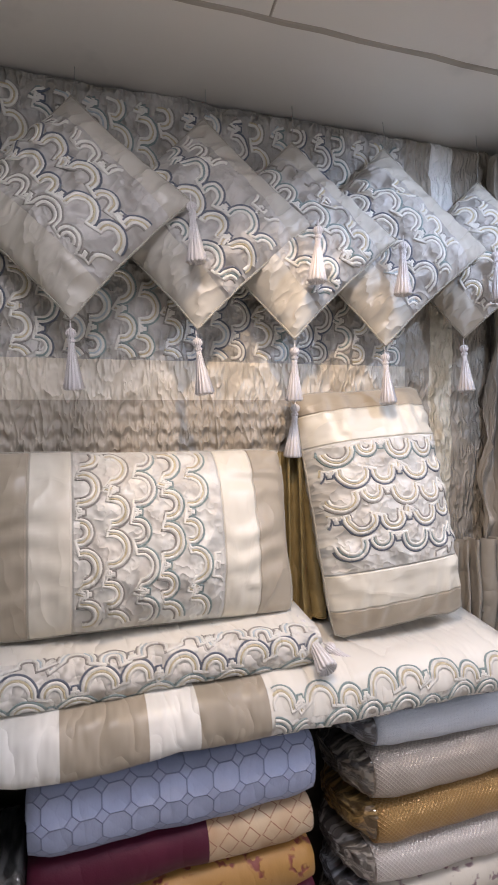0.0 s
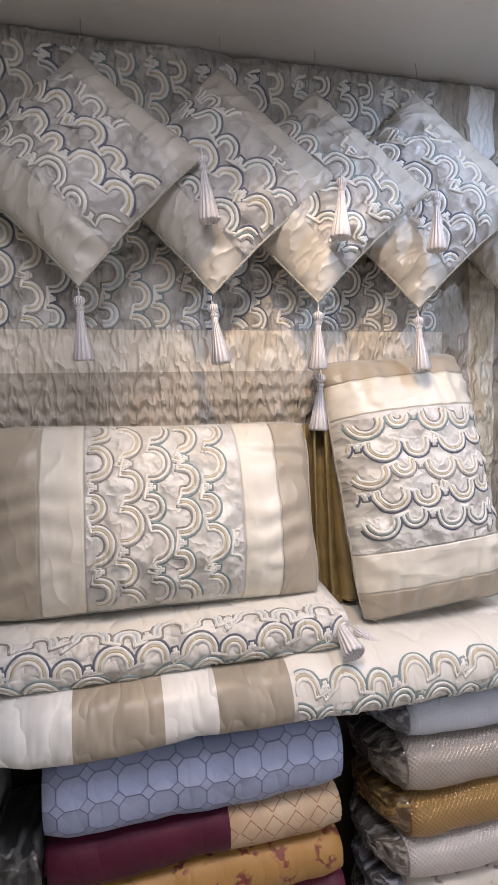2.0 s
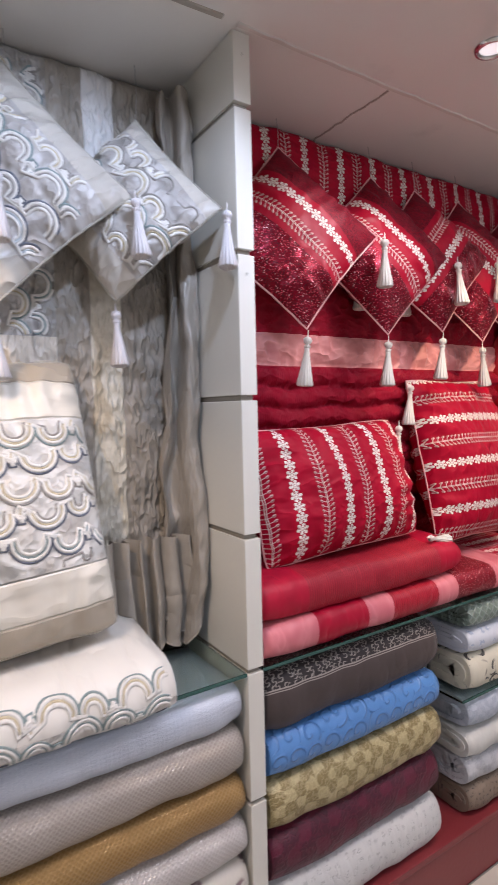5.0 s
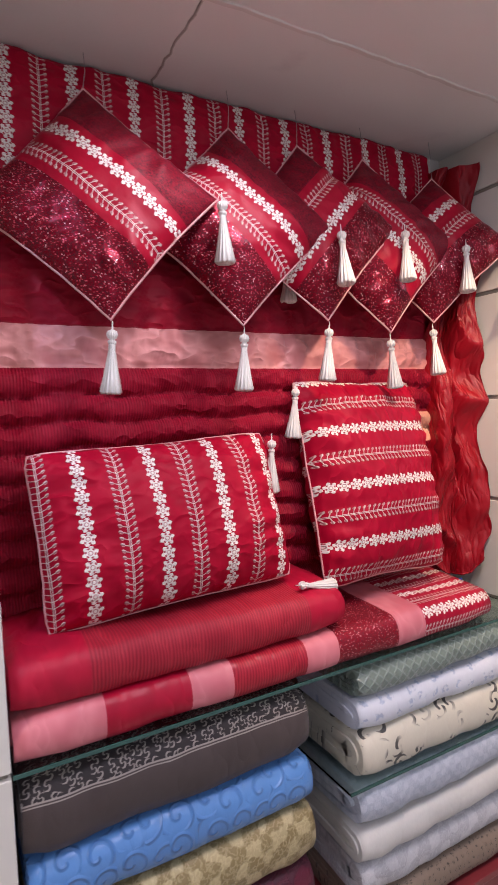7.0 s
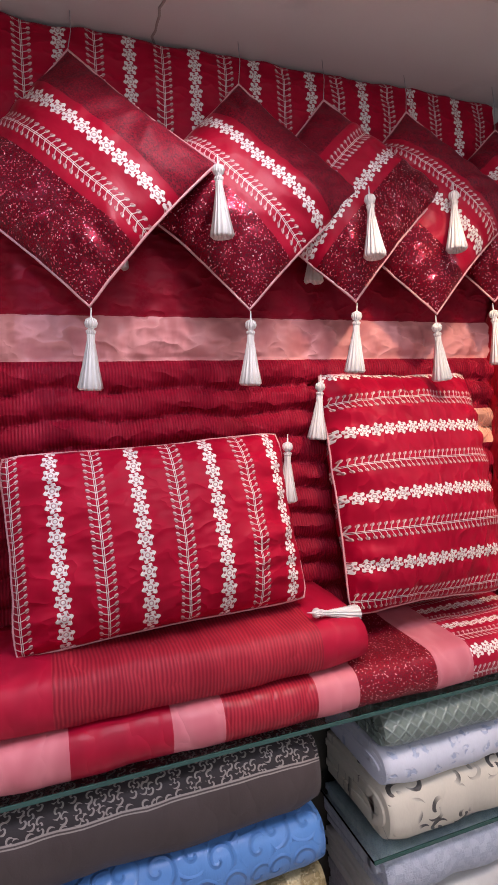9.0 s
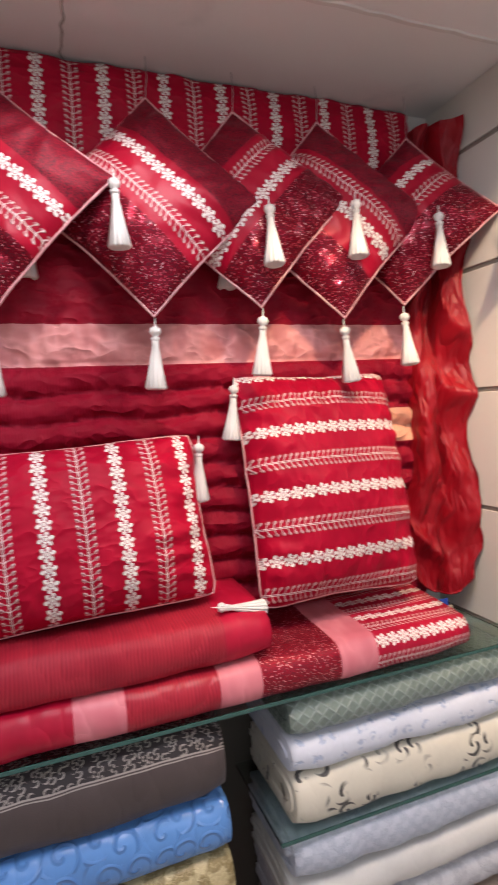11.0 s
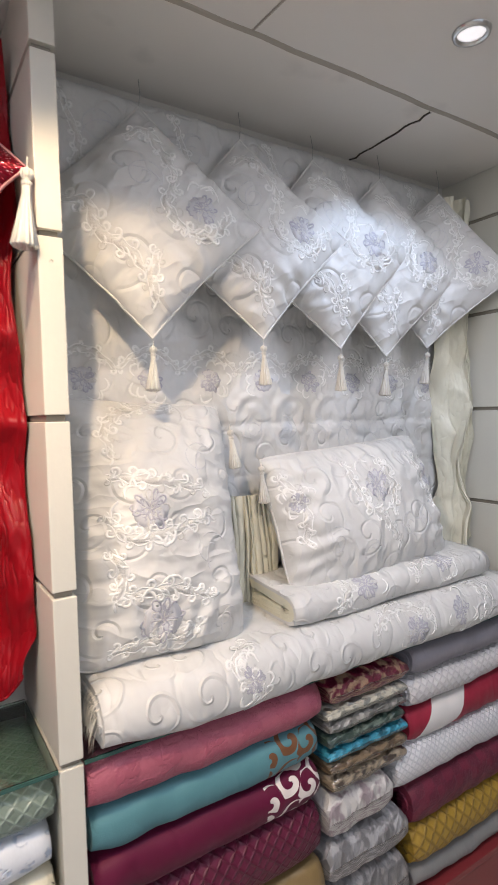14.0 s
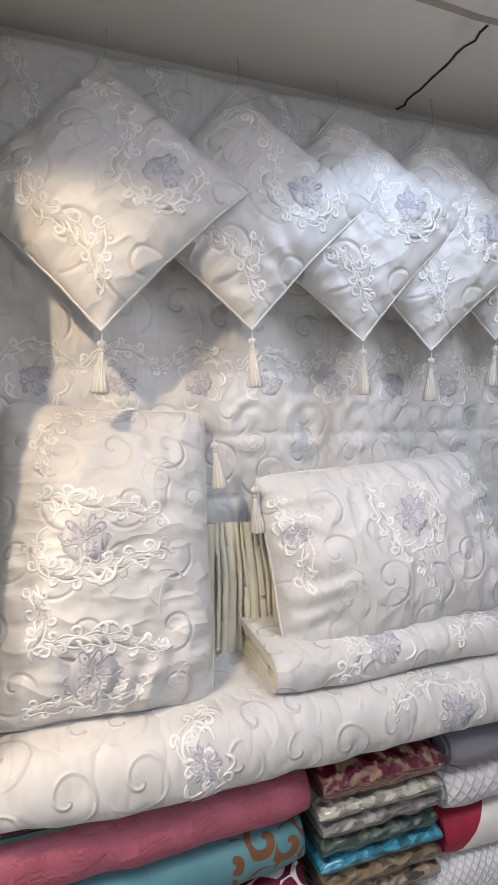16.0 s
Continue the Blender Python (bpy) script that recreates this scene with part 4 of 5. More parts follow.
# ---- folded bedspreads on the glass shelves ----
SPREADS = "bedspreads on the glass shelves"
f1 = fold("grey_bedspread", "folded bedspread with taupe and silver satin blocks and arch embroidery", -0.19, 1.11, SHELF + 0.002, 0.965, GREY_LOW, "bedspread", FRONT - 0.047, 0.33, 3, seed=1, group=SPREADS, rise=0.03, droop=0.022)
f2 = fold("grey_bedspread", "folded pearl white bedspread embroidered with arches", -0.19, 0.562, 0.968, 1.062, GREY_UP, "bedspread", FRONT + 0.012, 0.27, 3, seed=2, group=SPREADS, rise=0.02)
fold("red_bedspread", "folded red bedspread with pink, ribbed and sequinned blocks", 1.371, 2.706, SHELF + 0.002, 0.958, RED_LOW, "bedspread", FRONT - 0.004, 0.29, 3, seed=3, group=SPREADS, rise=0.02)
fold("red_bedspread", "folded plain red bedspread with a ribbed middle", 1.371, 2.16, 0.961, 1.062, RED_UP, "bedspread", FRONT + 0.006, 0.27, 3, seed=4, group=SPREADS, rise=0.02)
f3 = fold("white_bedspread", "folded white embroidered bedspread with thick rolled edge", 2.965, 4.36, SHELF + 0.002, 0.985, WHITE_SPREAD, "bedspread", FRONT - 0.034, 0.315, 3, seed=5, group=SPREADS, bulge=0.06, rise=0.02, droop=0.02)
f4 = fold("white_bedspread", "smaller folded white bedspread with lavender flowers", 3.475, 4.28, 0.988, 1.07, WHITE_SPREAD, "bedspread", FRONT + 0.016, 0.26, 4, seed=6, group=SPREADS, inner=IVORY_SATIN, rise=0.02)

arches(f1, 0.415, 1.09, 0.27, 0.43, 0.040, False, 13, 1, 1.3)
arches(f2, -0.18, 0.55, 0.235, 0.375, 0.040, False, 12, 1, 1.3)
lacework(f3, [[(3.28, 0.28), (3.33, 0.34), (3.27, 0.40), (3.33, 0.46)], [(3.7, 0.38), (3.8, 0.43), (3.92, 0.40)], [(4.15, 0.3), (4.2, 0.38), (4.15, 0.44)]],
         [(3.86, 0.36, 0.045), (4.06, 0.37, 0.04), (3.31, 0.37, 0.03)], 31)
lacework(f4, [[(3.6, 0.27), (3.66, 0.33), (3.62, 0.4)], [(3.9, 0.3), (4.0, 0.36), (4.1, 0.32)]], [(3.72, 0.32, 0.045), (4.05, 0.34, 0.045)], 32)


# ---- pillows and cushions ----
def leaning(y_low, y_high, h, roll=0.0, yaw=0.0):
    lean = math.degrees(math.asin(max(-1, min(1, (y_high - y_low) / h))))
    return pose(0, 0, 0, 0, 0, yaw) @ pose(0, 0, 0, -lean, 0, 0) @ pose(0, 0, 0, 0, -roll, 0)


PILLOWS = "pillows on the bedspreads"
p1 = cushion("grey_pillow", "long arch-embroidered pillow with cream satin bands, lying on its side", "pillow", (0.178, 1.305, 1.275), 0.74, 0.42, 0.225, leaning(1.25, 1.36, 0.42, -1), GREY_PILLOW, PIPING_GREY, SILVER_THREAD, [(-1, -0.2)], PILLOWS, 0.003, pinch=0.045, seed=1)
p2 = cushion("grey_pillow", "upright arch-embroidered pillow with cream satin bands, against the quilt", "pillow", (0.815, 1.315, 1.315), 0.655, 0.41, 0.225, leaning(1.24, 1.39, 0.64, 4) @ pose(0, 0, 0, 0, 90, 0), GREY_PILLOW, PIPING_GREY, SILVER_THREAD, [(-1, -1)], PILLOWS, 0.003, pinch=0.03, seed=2)
rp = cushion("red_pillow", "long red pillow with white lace stripes, lying on its side", "pillow", (1.755, 1.295, 1.268), 0.63, 0.40, 0.225, leaning(1.24, 1.35, 0.4, 2), RED_LYING, PIPING_PINK, IVORY_THREAD, [(1, 1)], PILLOWS, 0.005, pinch=0.055, seed=3)
cushion("red_pillow", "upright red pillow with white lace stripes, leaning on the quilt", "pillow", (2.415, 1.325, 1.315), 0.61, 0.47, 0.225, leaning(1.25, 1.40, 0.61, -0.5) @ pose(0, 0, 0, 0, 90, 0), RED_PILLOW, PIPING_PINK, IVORY_THREAD, [(-1, -1)], PILLOWS, 0.005, pinch=0.055, seed=4)
p3 = cushion("white_pillow", "upright white pillow with scroll embroidery and grey flowers", "pillow", (3.170, 1.305, 1.280), 0.63, 0.43, 0.20, leaning(1.22, 1.39, 0.62, -3) @ pose(0, 0, 0, 0, 90, 0), WHITE_PILLOW, PIPING_WHITE, IVORY_THREAD, [(-0.8, 1)], PILLOWS, 0.006, pinch=0.04, seed=5, ts=1.1)
p4 = cushion("white_pillow", "white embroidered pillow lying on its side on a bedspread", "pillow", (3.84, 1.300, 1.236), 0.66, 0.425, 0.20, leaning(1.25, 1.37, 0.4, 4), WHITE_PILLOW, PIPING_WHITE, IVORY_THREAD, [(-1, 1)], PILLOWS, 0.006, pinch=0.04, seed=6, ts=1.1)

tassel(p2, (-0.195, -0.125, -0.285), SILVER_THREAD, 1.7, (-62, 15))
tassel(p1, (0.36, -0.115, -0.185), SILVER_THREAD, 1.5, (-58, 20))
tassel(rp, (0.315, -0.115, -0.150), IVORY_THREAD, 1.3, (-14, -76))
arches(p1, -0.16, 0.16, -0.195, 0.195, 0.043, True, 5, 1, 1.38)
arches(p2, -0.16, 0.16, -0.19, 0.19, 0.043, True, 6, 1, 1.38)
lacework(p3, [[(-0.29, 0.06), (-0.28, -0.06), (-0.22, -0.13), (-0.14, -0.12)], [(-0.10, -0.14), (-0.08, 0.0), (-0.06, 0.10)], [(-0.02, -0.15), (0.04, -0.10), (0.03, 0.0), (0.0, 0.10)], [(0.06, -0.14), (0.12, -0.12), (0.17, -0.14)],
              [(0.16, -0.12), (0.16, 0.0), (0.19, 0.10)], [(0.28, -0.15), (0.27, -0.05), (0.25, 0.06)]],
         [(-0.02, -0.05, 0.05), (0.225, -0.03, 0.055)], 21, 0.019, [(-0.14, 0.09, 0.045, 2.0), (0.08, 0.10, 0.045, 2.0), (0.24, 0.13, 0.030, 2.0)])
lacework(p4, [[(-0.30, 0.15), (-0.26, 0.05), (-0.28, -0.06)], [(-0.07, 0.15), (-0.06, 0.03), (0.0, -0.05), (0.05, -0.13)], [(0.05, 0.14), (0.07, 0.05), (0.04, -0.03)], [(0.20, 0.15), (0.22, 0.05), (0.27, -0.04)]],
         [(0.01, 0.06, 0.05), (0.27, 0.06, 0.04), (-0.27, 0.06, 0.028)], 22, 0.019, [(-0.19, -0.07, 0.045, 0.5), (0.10, -0.08, 0.04, 1.0), (0.19, -0.07, 0.04, 1.4), (-0.08, -0.12, 0.035, 0.2)])


def hung(name, label, tops, cloth, cord, thread, wrinkle, group, ts):
    for k, (xt, zt, xb, zb) in enumerate(tops):
        top, low = Vector((xt, 1.375, zt)), Vector((xb, 1.265, zb))
        mid, span = (top + low) / 2, (top - low).length
        lean = math.degrees(math.asin((top.y - low.y) / span))
        roll = math.degrees(math.atan2(top.x - low.x, top.z - low.z))
        side = span / math.sqrt(2) * 0.985
        last = k == len(tops) - 1
        if last:
            mid.x -= 0.03
            side *= 1.0 if name[0] == "w" else 0.91
        rot = pose(0, 0, 0, 0, 0, -40 if last else -16) @ pose(0, 0, 0, -lean, 0, 0) @ pose(0, 0, 0, 0, roll, 0) @ pose(0, 0, 0, 0, 45, 0)
        ob = cushion(name, label, "cushion", tuple(mid), side, side, 0.14, rot, cloth[(0, 0, 1, 2, 3)[k]] if isinstance(cloth, list) else cloth, cord, thread, [(1, -1)] + ([(1, 1)] if name[0] != "w" else []) + ([(-1, -1)] if k and name[0] == "r" else []), group, wrinkle, (-1, 1), 0.05, 11.3 * k + len(name), ts)
        if name == "grey_cushion":
            arches(ob, -0.185, 0.185, -0.09, 0.12, 0.042, False, 40 + k, 1, 1.38)
        if name == "white_cushion":
            lacework(ob, [[(-0.18, -0.16), (-0.10, -0.10), (-0.03, -0.13), (0.05, -0.11), (0.13, -0.13)], [(0.09, -0.06), (0.12, -0.12), (0.17, -0.15)], [(0.0, 0.10), (0.03, 0.03), (0.10, 0.02)], [(0.09, 0.02), (0.15, 0.06), (0.14, 0.15)], [(-0.17, 0.10), (-0.14, 0.15), (-0.06, 0.13), (0.0, 0.10)]],
                     [(0.09, 0.09, 0.042)], 50 + k, 0.020, [(-0.06, 0.05, 0.05, 1.0 * k)])


hung("grey_cushion", "pearl grey cushion with arch embroidery, hung by a corner", [(0.02, 2.304, 0.037, 1.765), (0.335, 2.30, 0.319, 1.755), (0.572, 2.277, 0.563, 1.741), (0.849, 2.30, 0.824, 1.733), (1.17, 2.26, 1.135, 1.745)], GREY_CUSHION, PIPING_GREY, SILVER_THREAD, 0.006, "grey cushions hung in a row", 1.4)
hung("red_cushion", "red cushion with lace stripe and maroon sequins, hung by corner", [(1.609, 2.29, 1.646, 1.732), (1.984, 2.275, 1.981, 1.734), (2.205, 2.275, 2.242, 1.756), (2.444, 2.278, 2.47, 1.734), (2.73, 2.28, 2.715, 1.75)], RED_CUSHION, PIPING_PINK, IVORY_THREAD, 0.004, "red cushions hung in a row", 1.5)
hung("white_cushion", "white embroidered square cushion hung by a corner", [(3.175, 2.304, 3.178, 1.715), (3.469, 2.297, 3.489, 1.73), (3.728, 2.299, 3.757, 1.717), (4.0, 2.295, 3.952, 1.703), (4.28, 2.29, 4.216, 1.743)], WHITE_CUSHION, PIPING_WHITE, IVORY_THREAD, 0.005, "white cushions hung in a row", 1.1)

# ---- folded fabrics below ----
P = pattern


def bordered(name, c0, c1, ua, ub, mark, kind):
    """Velvet with an applied border over a stretch of its length."""
    m = Mat(name)
    soft, fine = m.noise(9, 3), m.noise(260, 2)
    zone = (m.u > ua) * (m.u < ub)
    c = m.mix(soft, c0, c1)
    if kind == "hex":
        a, b = m.u.mod(0.05) - 0.025, m.v.mod(0.05) - 0.025
        k = ((a.abs() + b.abs() - 0.022).abs() < 0.0016)
        c = m.mix(zone, c, m.mix(m.noise(9, 2), (0.30, 0.14, 0.05), mark))
        c = m.mix(zone * k, c, (0.30, 0.16, 0.10))
        pat = zone * (1.0 - k)
    elif kind == "scroll":
        n = m.cells(15, jitter=0.6)
        d = Val(m, n.outputs["Distance"])
        sep = m.node("ShaderNodeSeparateXYZ")
        m.nt.links.new(n.outputs["Position"], sep.inputs[0])
        ang = m.op("ARCTAN2", m.v - Val(m, sep.outputs[1]), m.u - Val(m, sep.outputs[0]))
        pat = (((ang + d * 9.0).sin() - 0.15) * 7.0).clamp() * (d < 0.62) * zone
        c = m.mix(pat, c, mark)
    elif kind == "top":
        border = m.v > 0.39
        edge = (m.v.line(0.390, 0.0022) * 2.0).clamp() + (m.v.line(0.384, 0.0018) * 2.0).clamp()
        n = m.cells(52, jitter=0.9)
        sep = m.node("ShaderNodeSeparateXYZ")
        m.nt.links.new(n.outputs["Position"], sep.inputs[0])
        far = Val(m, n.outputs["Distance"])
        ang = m.op("ARCTAN2", m.v - Val(m, sep.outputs[1]), m.u - Val(m, sep.outputs[0]))
        pat = border * (((ang * 2.0 + far * 10.0).sin() - 0.35) * 7.0).clamp() * (far < 0.55) * 0.8
        c = m.mix(border, c, (0.025, 0.02, 0.02))
        c = m.mix((pat + edge).clamp(), c, mark)
    else:
        pat = ((m.u - m.v * 0.8 - ua) > 0.0) * ((m.u - m.v * 0.8 - ub) < 0.0)
        c = m.mix(m.noise(40, 2) * 0.6, c, tuple(q * 0.6 for q in c0))
        c = m.mix(pat, c, mark)
    return m.done(c, 0.6, pat * 0.6 + m.crease(14, (1, 0.5, 1)) * 0.8 + fine * 0.1, 0.5, 0.004, sheen=0.3, spec=0.3)


STACKS = [
    # left of the first bay
    (-0.08, 0.54, [(0.668, 0.828, "pale blue cover with honeycomb quilting", P("blue_honeycomb", "hex", (0.34, 0.39, 0.56), (0.15, 0.18, 0.30), 0.5, 0.058)),
                   (0.565, 0.665, "maroon cover with a cream honeycomb border", bordered("maroon_border", (0.05, 0.003, 0.016), (0.085, 0.005, 0.024), 0.28, 0.60, (0.68, 0.58, 0.42), "hex")),
                   (0.46, 0.562, "gold and maroon floral folded cover", P("gold_floral", "motif", (0.40, 0.22, 0.06), (0.16, 0.01, 0.03), 0.5, 0.075)),
                   (0.35, 0.457, "maroon folded cover", P("maroon_dark", "plain", (0.10, 0.01, 0.03), (0.14, 0.012, 0.04))),
                   (0.225, 0.347, "cream folded cover", P("cream_cloth", "damask", (0.62, 0.56, 0.44), (0.72, 0.66, 0.54))),
                   (0.102, 0.222, "brown folded cover", P("brown_cloth", "plain", (0.14, 0.09, 0.05), (0.2, 0.13, 0.08)))]),
    (0.695, 1.31, [(0.735, 0.835, "silver blue brocade cover", P("silver_blue", "weave", (0.54, 0.60, 0.70), (0.76, 0.80, 0.86), 0.3, 0.010, 0.35)),
                   (0.607, 0.732, "taupe silver satin brocade cover", P("taupe_brocade", "quilt", (0.44, 0.39, 0.34), (0.62, 0.57, 0.51), 0.34, 0.012, 0.35)),
                   (0.497, 0.604, "antique gold brocade cover", P("gold_brocade", "quilt", (0.36, 0.21, 0.07), (0.52, 0.34, 0.14), 0.34, 0.012, 0.35)),
                   (0.39, 0.494, "silver satin brocade cover", P("silver_brocade", "quilt", (0.62, 0.58, 0.55), (0.78, 0.75, 0.72), 0.34, 0.012, 0.3)),
                   (0.285, 0.387, "white cover with plum flowers", P("plum_floral", "motif", (0.66, 0.62, 0.54), (0.20, 0.10, 0.13), 0.6, 0.075)),
                   (0.19, 0.282, "grey folded cover", P("grey_cloth", "damask", (0.34, 0.33, 0.32), (0.42, 0.41, 0.4))),
                   (0.102, 0.187, "white folded cover", P("white_cloth", "damask", (0.66, 0.64, 0.6), (0.72, 0.7, 0.66)))]),
    (1.378, 2.04, [(0.672, 0.832, "dark brown velvet cover with an embroidered black border", bordered("brown_border", (0.05, 0.037, 0.034), (0.085, 0.065, 0.06), 0, 9, (0.30, 0.27, 0.24), "top")),
                   (0.548, 0.668, "bright blue quilted satin cover", P("blue_quilted", "swirl", (0.10, 0.27, 0.60), (0.07, 0.20, 0.49), 0.3, 0.060)),
                   (0.405, 0.545, "gold damask cover", P("gold_damask", "damask", (0.26, 0.20, 0.08), (0.60, 0.51, 0.28), 0.4, 0.035, 0.15)),
                   (0.262, 0.402, "burgundy damask velvet cover", P("burgundy_damask", "damask", (0.06, 0.003, 0.016), (0.13, 0.006, 0.03), 0.5, 0.05)),
                   (0.102, 0.258, "white crinkled cover", P("white_crinkle", "motif", (0.64, 0.64, 0.62), (0.5, 0.5, 0.49), 0.5, 0.03))]),
    (2.185, 2.872, [(0.757, 0.842, "sage green diamond quilted cover", P("green_quilted", "quilt", (0.17, 0.22, 0.18), (0.30, 0.37, 0.32), 0.35, 0.032)),
                    (0.667, 0.754, "white cover with pale blue flowers", P("white_blue", "motif", (0.66, 0.69, 0.74), (0.38, 0.46, 0.60), 0.5, 0.05)),
                    (0.536, 0.664, "cream cover with black leaf embroidery", P("cream_black_leaf", "leaf", (0.70, 0.66, 0.52), (0.02, 0.02, 0.02), 0.55, 0.055)),
                    (0.405, 0.515, "pale grey blue cover", P("grey_blue", "damask", (0.42, 0.47, 0.54), (0.54, 0.58, 0.64), 0.6, 0.02)),
                    (0.31, 0.402, "off-white folded cover", P("off_white", "plain", (0.58, 0.58, 0.53), (0.66, 0.65, 0.6), 0.6)),
                    (0.205, 0.307, "grey and white folded cover", P("grey_white", "damask", (0.44, 0.45, 0.47), (0.58, 0.59, 0.6), 0.6)),
                    (0.102, 0.202, "dark brown leopard cover", P("leopard", "motif", (0.24, 0.18, 0.13), (0.05, 0.04, 0.03), 0.6, 0.02))]),
    (2.942, 3.535, [(0.745, 0.852, "dusty pink velvet cover", P("dusty_pink", "damask", (0.36, 0.085, 0.13), (0.40, 0.11, 0.155), 0.55, 0.05)),
                    (0.64, 0.742, "teal velvet cover with bronze scroll border", bordered("teal_border", (0.07, 0.19, 0.22), (0.11, 0.27, 0.31), 3.37, 3.53, (0.16, 0.07, 0.03), "scroll")),
                    (0.533, 0.637, "burgundy velvet cover with white scroll border", bordered("burgundy_border", (0.075, 0.001, 0.02), (0.12, 0.002, 0.034), 3.36, 3.53, (0.72, 0.66, 0.62), "scroll")),
                    (0.378, 0.53, "burgundy quilted cover", P("burgundy_quilted", "quilt", (0.11, 0.002, 0.03), (0.075, 0.0015, 0.02), 0.5, 0.035)),
                    (0.24, 0.375, "antique gold cover", P("gold_rib", "plain", (0.20, 0.13, 0.05), (0.38, 0.27, 0.12), 0.4, 0.02, 0.2)),
                    (0.102, 0.237, "yellow ribbed cover", P("yellow_rib", "weave", (0.45, 0.33, 0.08), (0.60, 0.48, 0.18), 0.6, 0.018))]),
    (3.868, 4.436, [(0.757, 0.846, "slate grey cover", P("slate_grey", "plain", (0.20, 0.19, 0.22), (0.26, 0.25, 0.28), 0.6)),
                    (0.662, 0.754, "white ribbed cover", P("white_rib", "quilt", (0.66, 0.65, 0.66), (0.55, 0.54, 0.56), 0.6, 0.03)),
                    (0.556, 0.659, "patchwork cover of white and crimson", bordered("red_patch", (0.26, 0.008, 0.03), (0.36, 0.03, 0.06), 3.68, 3.84, (0.68, 0.66, 0.64), "patch")),
                    (0.435, 0.553, "white honeycomb quilted cover", P("white_honeycomb", "quilt", (0.74, 0.74, 0.76), (0.55, 0.56, 0.6), 0.55, 0.022)),
                    (0.305, 0.432, "dark maroon damask cover", P("maroon_damask", "damask", (0.10, 0.008, 0.028), (0.17, 0.014, 0.04), 0.55, 0.04)),
                    (0.175, 0.302, "mustard quilted velvet cover", P("mustard_quilted", "quilt", (0.40, 0.25, 0.03), (0.22, 0.13, 0.015), 0.5, 0.045)),
                    (0.102, 0.172, "grey folded cover", P("grey_low", "plain", (0.2, 0.2, 0.2), (0.28, 0.28, 0.28)))]),
]
# Dark inner layers: dark wrapped side of the stack, plus shade for its gap.
DARK_CORE = P("dark_gap_core", "plain", (0.05, 0.045, 0.04), (0.10, 0.09, 0.08), 0.5)
ORNATE = {}
def wrapped(name, c0, c1, size=0.05):
    m = Mat(name)
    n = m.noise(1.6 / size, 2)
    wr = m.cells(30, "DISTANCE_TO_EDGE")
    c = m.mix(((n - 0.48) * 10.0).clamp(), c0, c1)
    b = m.bsdf
    b.inputs["Coat Weight"].default_value, b.inputs["Coat Roughness"].default_value = 1.0, 0.08
    return m.done(c, 0.4, Val(m, wr.outputs["Distance"]) * 1.5 + m.noise(36, 3), 0.6, 0.008)


def wrapped_end(root, x0, x1, z0, z1, cloth, seed):
    """The crumpled end of a fold's wrapping, drawn in beyond the cloth."""
    cx, h = (x0 + x1) / 2, z1 - z0

    def place(i, j):
        a, f = 2 * math.pi * i / 36, j / 11
        shrink = 1 - 0.55 * f ** 1.5
        y = 0.15 - 0.135 * shrink * math.copysign(abs(math.cos(a)) ** 0.4, math.cos(a))
        z = h / 2 + (h / 2 - 0.006) * shrink * math.copysign(abs(math.sin(a)) ** 0.6, math.sin(a))
        p = Vector((f * 2.2 + seed, y * 26, z * 30))
        fold_in = abs(noise.noise(p)) * 0.022 * f
        return (x0 - cx + 0.004 - 0.060 * f + noise.noise(p * 1.7) * 0.012 * f, y + fold_in, max(0.003, z + noise.noise(p + Vector((4, 1, 2))) * 0.016 * f)), (y + seed, a * 0.05)
    part("wrapping_end", sheet("wrapping_end", 36, 12, place, True, [tuple(36 * 11 + i for i in range(36))]), cloth, root, "crumpled glossy wrapping end")


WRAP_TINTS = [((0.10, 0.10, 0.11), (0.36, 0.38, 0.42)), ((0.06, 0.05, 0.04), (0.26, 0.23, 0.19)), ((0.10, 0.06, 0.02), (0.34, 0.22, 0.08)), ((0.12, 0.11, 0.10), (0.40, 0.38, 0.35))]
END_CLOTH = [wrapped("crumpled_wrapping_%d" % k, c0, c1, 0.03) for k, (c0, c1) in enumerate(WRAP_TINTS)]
for s, (xa, xb, items) in enumerate(STACKS):
    for k, (za, zb, label, cloth) in enumerate(items):
        label += "" if len(label.split()) > 3 else " folded on the stack"
        jx0, jx1 = random.uniform(-0.006, 0.012), random.uniform(-0.012, 0.004)
        shift = random.uniform(-0.004, 0.008)
        xl = xa + jx0 - (0.055 if "honeycomb quilted" in label else 0)
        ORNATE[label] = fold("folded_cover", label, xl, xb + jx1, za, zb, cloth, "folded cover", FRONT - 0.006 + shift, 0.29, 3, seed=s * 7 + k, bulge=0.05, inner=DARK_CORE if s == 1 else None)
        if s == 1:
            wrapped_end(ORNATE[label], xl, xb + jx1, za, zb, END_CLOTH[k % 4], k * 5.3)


FILM = clear("clear_wrapping", (0.95, 0.95, 0.95), 0.15)


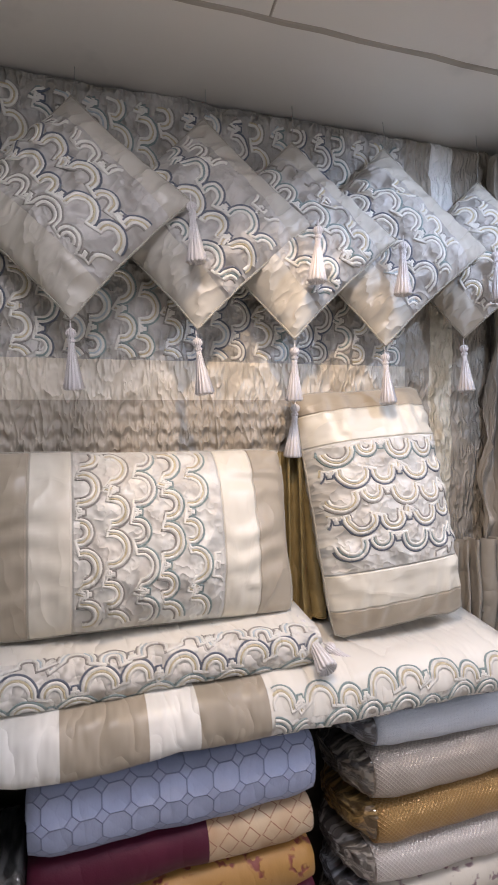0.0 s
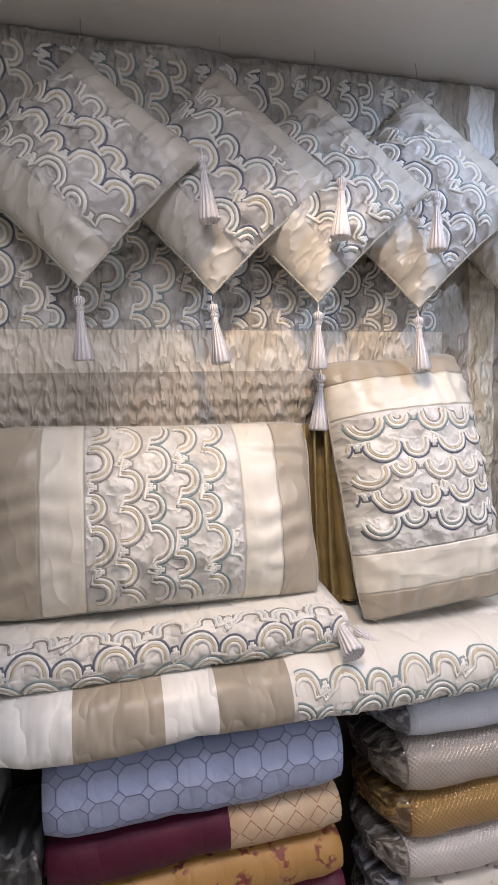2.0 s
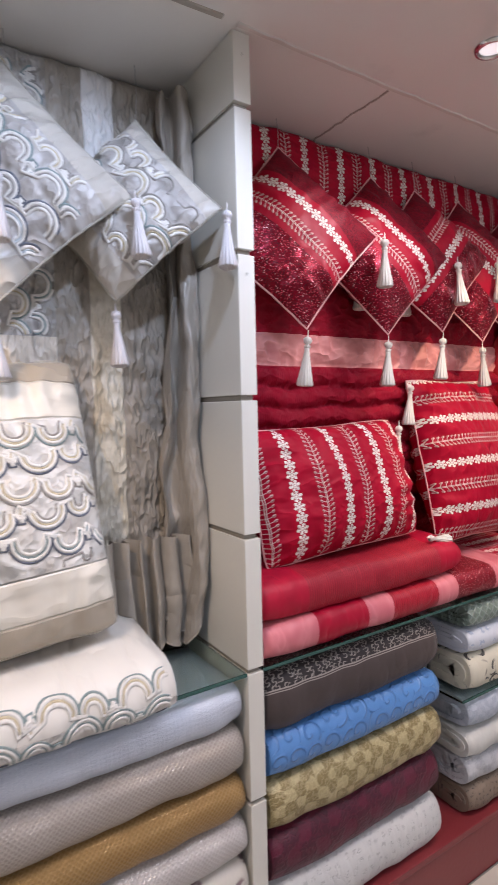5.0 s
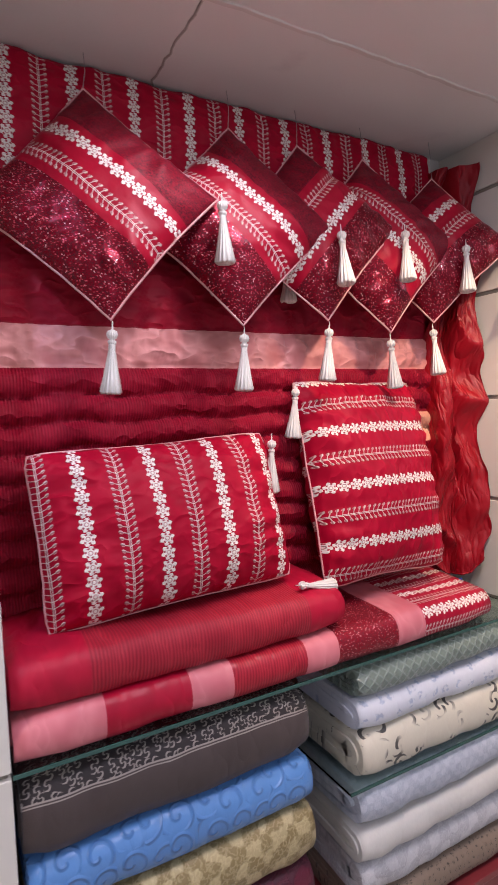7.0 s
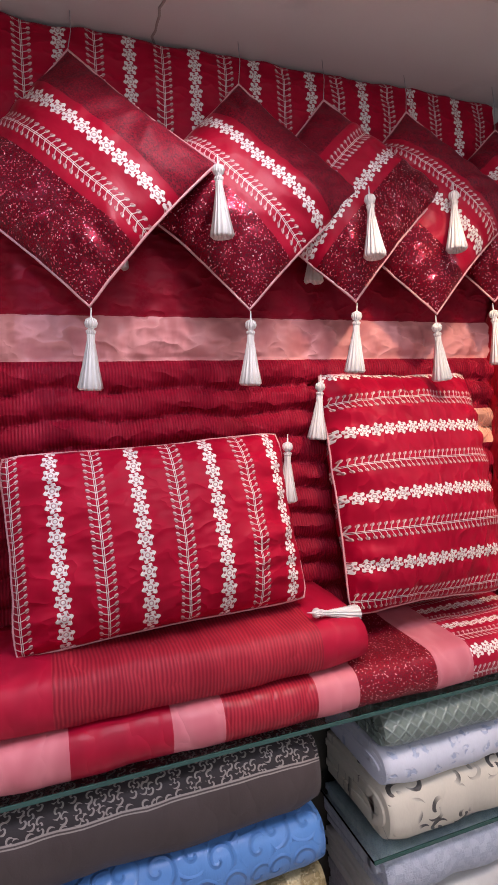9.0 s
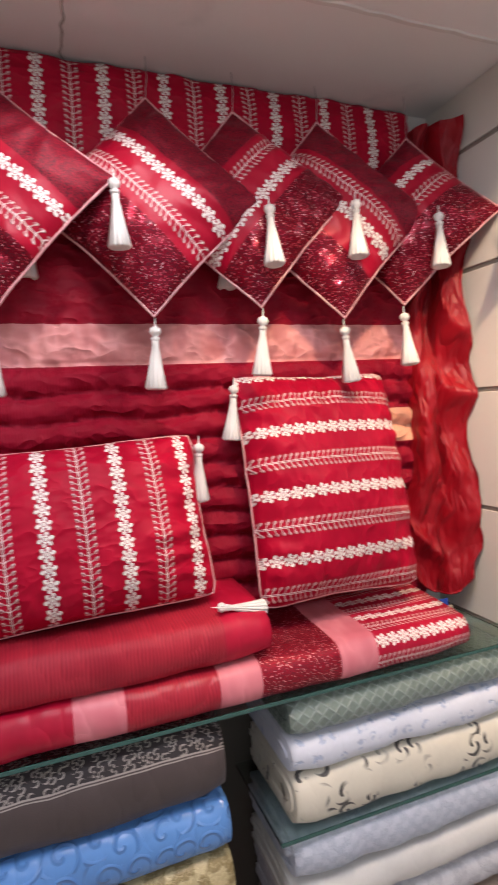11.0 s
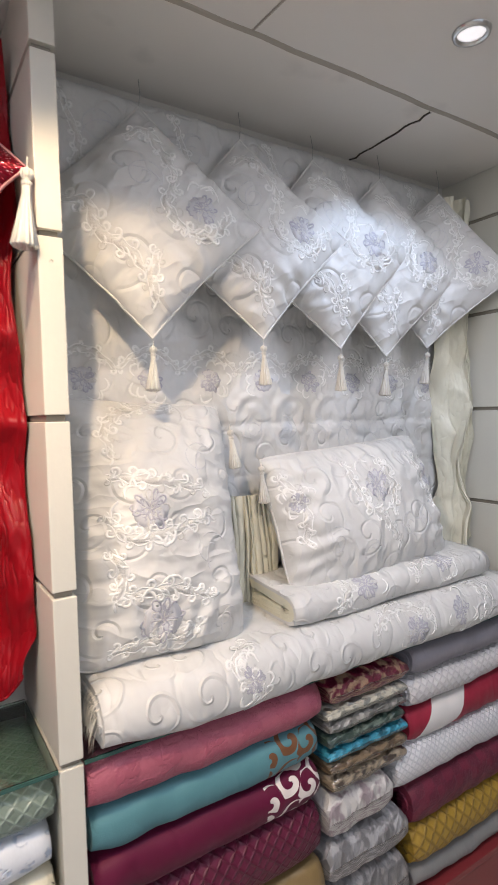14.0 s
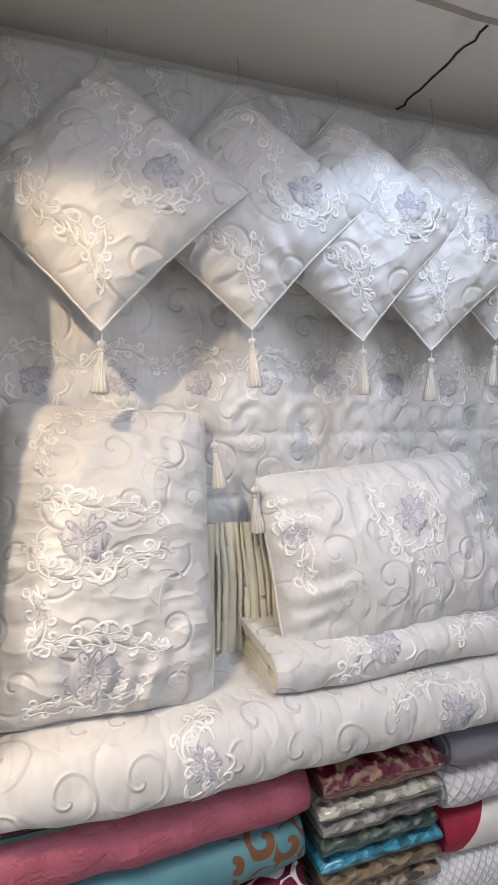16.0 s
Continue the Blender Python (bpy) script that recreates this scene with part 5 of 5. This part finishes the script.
def pack(xa, xb, za, zb, cloth, label, seed):
    root = thing("wrapped_cover", label, "packet", ((xa + xb) / 2, FRONT, za), "wrapped packets")
    w, h = xb - xa, zb - za

    def place(i, j):
        a, b = 2 * math.pi * i / 20, j / 23
        y = 0.13 - 0.13 * math.copysign(abs(math.cos(a)) ** 0.35, math.cos(a))
        z = h / 2 + h / 2 * math.copysign(abs(math.sin(a)) ** 0.6, math.sin(a))
        x = (b - 0.5) * w
        e = 1 - max(0, abs(b - 0.5) * 2 - 0.85) * 3
        p = Vector((x * 22 + seed, y * 22, z * 40))
        z = h / 2 + (z - h / 2) * e + noise.noise(p) * 0.003
        return (x, y + noise.noise(p + Vector((5, 5, 5))) * 0.007, max(z, 0.001)), (x + seed, a * 0.05)
    caps = [tuple(range(19, -1, -1)), tuple(20 * 23 + i for i in range(20))]
    part("wrapped_cloth", sheet("wrapped_cloth", 20, 24, place, True, caps), cloth, root)
    part("wrapping_seam", tube("wrapping_seam", [Vector(place(0, j)[0]) + Vector((0, -0.002, 0)) for j in range(1, 23)], 0.0016, 5), FILM, root, "heat-sealed seam of clear wrapping")


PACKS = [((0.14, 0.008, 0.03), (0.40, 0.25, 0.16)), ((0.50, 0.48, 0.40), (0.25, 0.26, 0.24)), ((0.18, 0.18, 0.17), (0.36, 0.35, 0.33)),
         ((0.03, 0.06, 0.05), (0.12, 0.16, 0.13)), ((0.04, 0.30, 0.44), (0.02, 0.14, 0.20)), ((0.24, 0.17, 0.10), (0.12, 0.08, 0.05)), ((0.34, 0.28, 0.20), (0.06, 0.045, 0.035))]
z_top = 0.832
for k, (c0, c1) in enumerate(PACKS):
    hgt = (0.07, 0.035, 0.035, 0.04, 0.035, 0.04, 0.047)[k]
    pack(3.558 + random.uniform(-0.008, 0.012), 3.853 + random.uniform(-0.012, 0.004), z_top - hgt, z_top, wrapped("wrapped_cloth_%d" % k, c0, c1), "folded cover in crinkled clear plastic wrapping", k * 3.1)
    z_top -= hgt
for k, (za, zb, c0, c1) in enumerate([(0.40, 0.525, (0.60, 0.58, 0.56), (0.36, 0.30, 0.32)), (0.27, 0.397, (0.20, 0.20, 0.21), (0.40, 0.40, 0.42)), (0.102, 0.267, (0.16, 0.16, 0.17), (0.30, 0.29, 0.29))]):
    pack(3.552, 3.79 if k == 0 else 3.85, za, zb, wrapped("wrapped_low_%d" % k, c0, c1), "white or grey flowered cover in clear plastic wrapping", 40 + k * 2.7)


# ---- floor tiles ----
tile_mesh = bpy.data.meshes.new("tile")
tb = box(-0.198, 0.198, -0.198, 0.198, -0.008, 0, 0.002)
tb.to_mesh(tile_mesh)
tb.free()
tile_mesh.materials.append(TILE)
floor = bpy.data.objects["floor"]
for i in range(22):
    for j in range(9):
        ob = new("tile", tile_mesh)
        ob.location = (X0 + 0.22 + 0.4 * i, FRONT - 0.215 - 0.4 * j, FLOOR)
        ob.parent = floor

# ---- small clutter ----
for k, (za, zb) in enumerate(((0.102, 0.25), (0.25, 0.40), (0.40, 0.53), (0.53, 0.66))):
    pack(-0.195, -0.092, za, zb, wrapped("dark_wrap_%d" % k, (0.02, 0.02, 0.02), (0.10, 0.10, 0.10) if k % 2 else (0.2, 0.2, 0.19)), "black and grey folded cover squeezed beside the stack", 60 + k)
BLUE_CARD, BUFF_CARD = paint("blue_card", (0.02, 0.06, 0.35), 0.4), paint("buff_card", (0.62, 0.52, 0.38), 0.6)
card = thing("price_card", "small blue and buff card standing on the glass shelf", "card", (2.765, 1.30, SHELF))
part("blue_card", box(-0.012, 0.016, 0.0, 0.002, 0.001, 0.075), BLUE_CARD, card, "blue printed card")
part("buff_card", box(-0.03, 0.035, 0.004, 0.006, 0.001, 0.05), BUFF_CARD, card, "buff backing card")

# fringe at the end of the white bedspread
strands, strips = [], []
for k in range(44):
    y, z = 1.128 + 0.075 * (k % 11) / 11 + random.uniform(-0.004, 0.004), 0.93 + 0.014 * (k // 11)
    x, fall = 2.966, random.uniform(0.028, 0.05)
    for q in range(5):
        f = q / 4
        strands += [(x - 0.022 * f ** 0.7 + random.uniform(-0.001, 0.001), y + e - 0.006 * f, max(z - fall * f * f * 1.3, SHELF + 0.002)) for e in (-0.0009, 0.0009)]
        if q:
            o = len(strands) - 4
            strips.append((o, o + 1, o + 3, o + 2))
fringe = bpy.data.meshes.new("fringe")
fringe.from_pydata([Vector(p) - f3.location for p in strands], [], strips)
tagged(part("fringe", fringe, IVORY_THREAD, f3, "loose ivory thread fringe"), kind="stuff")
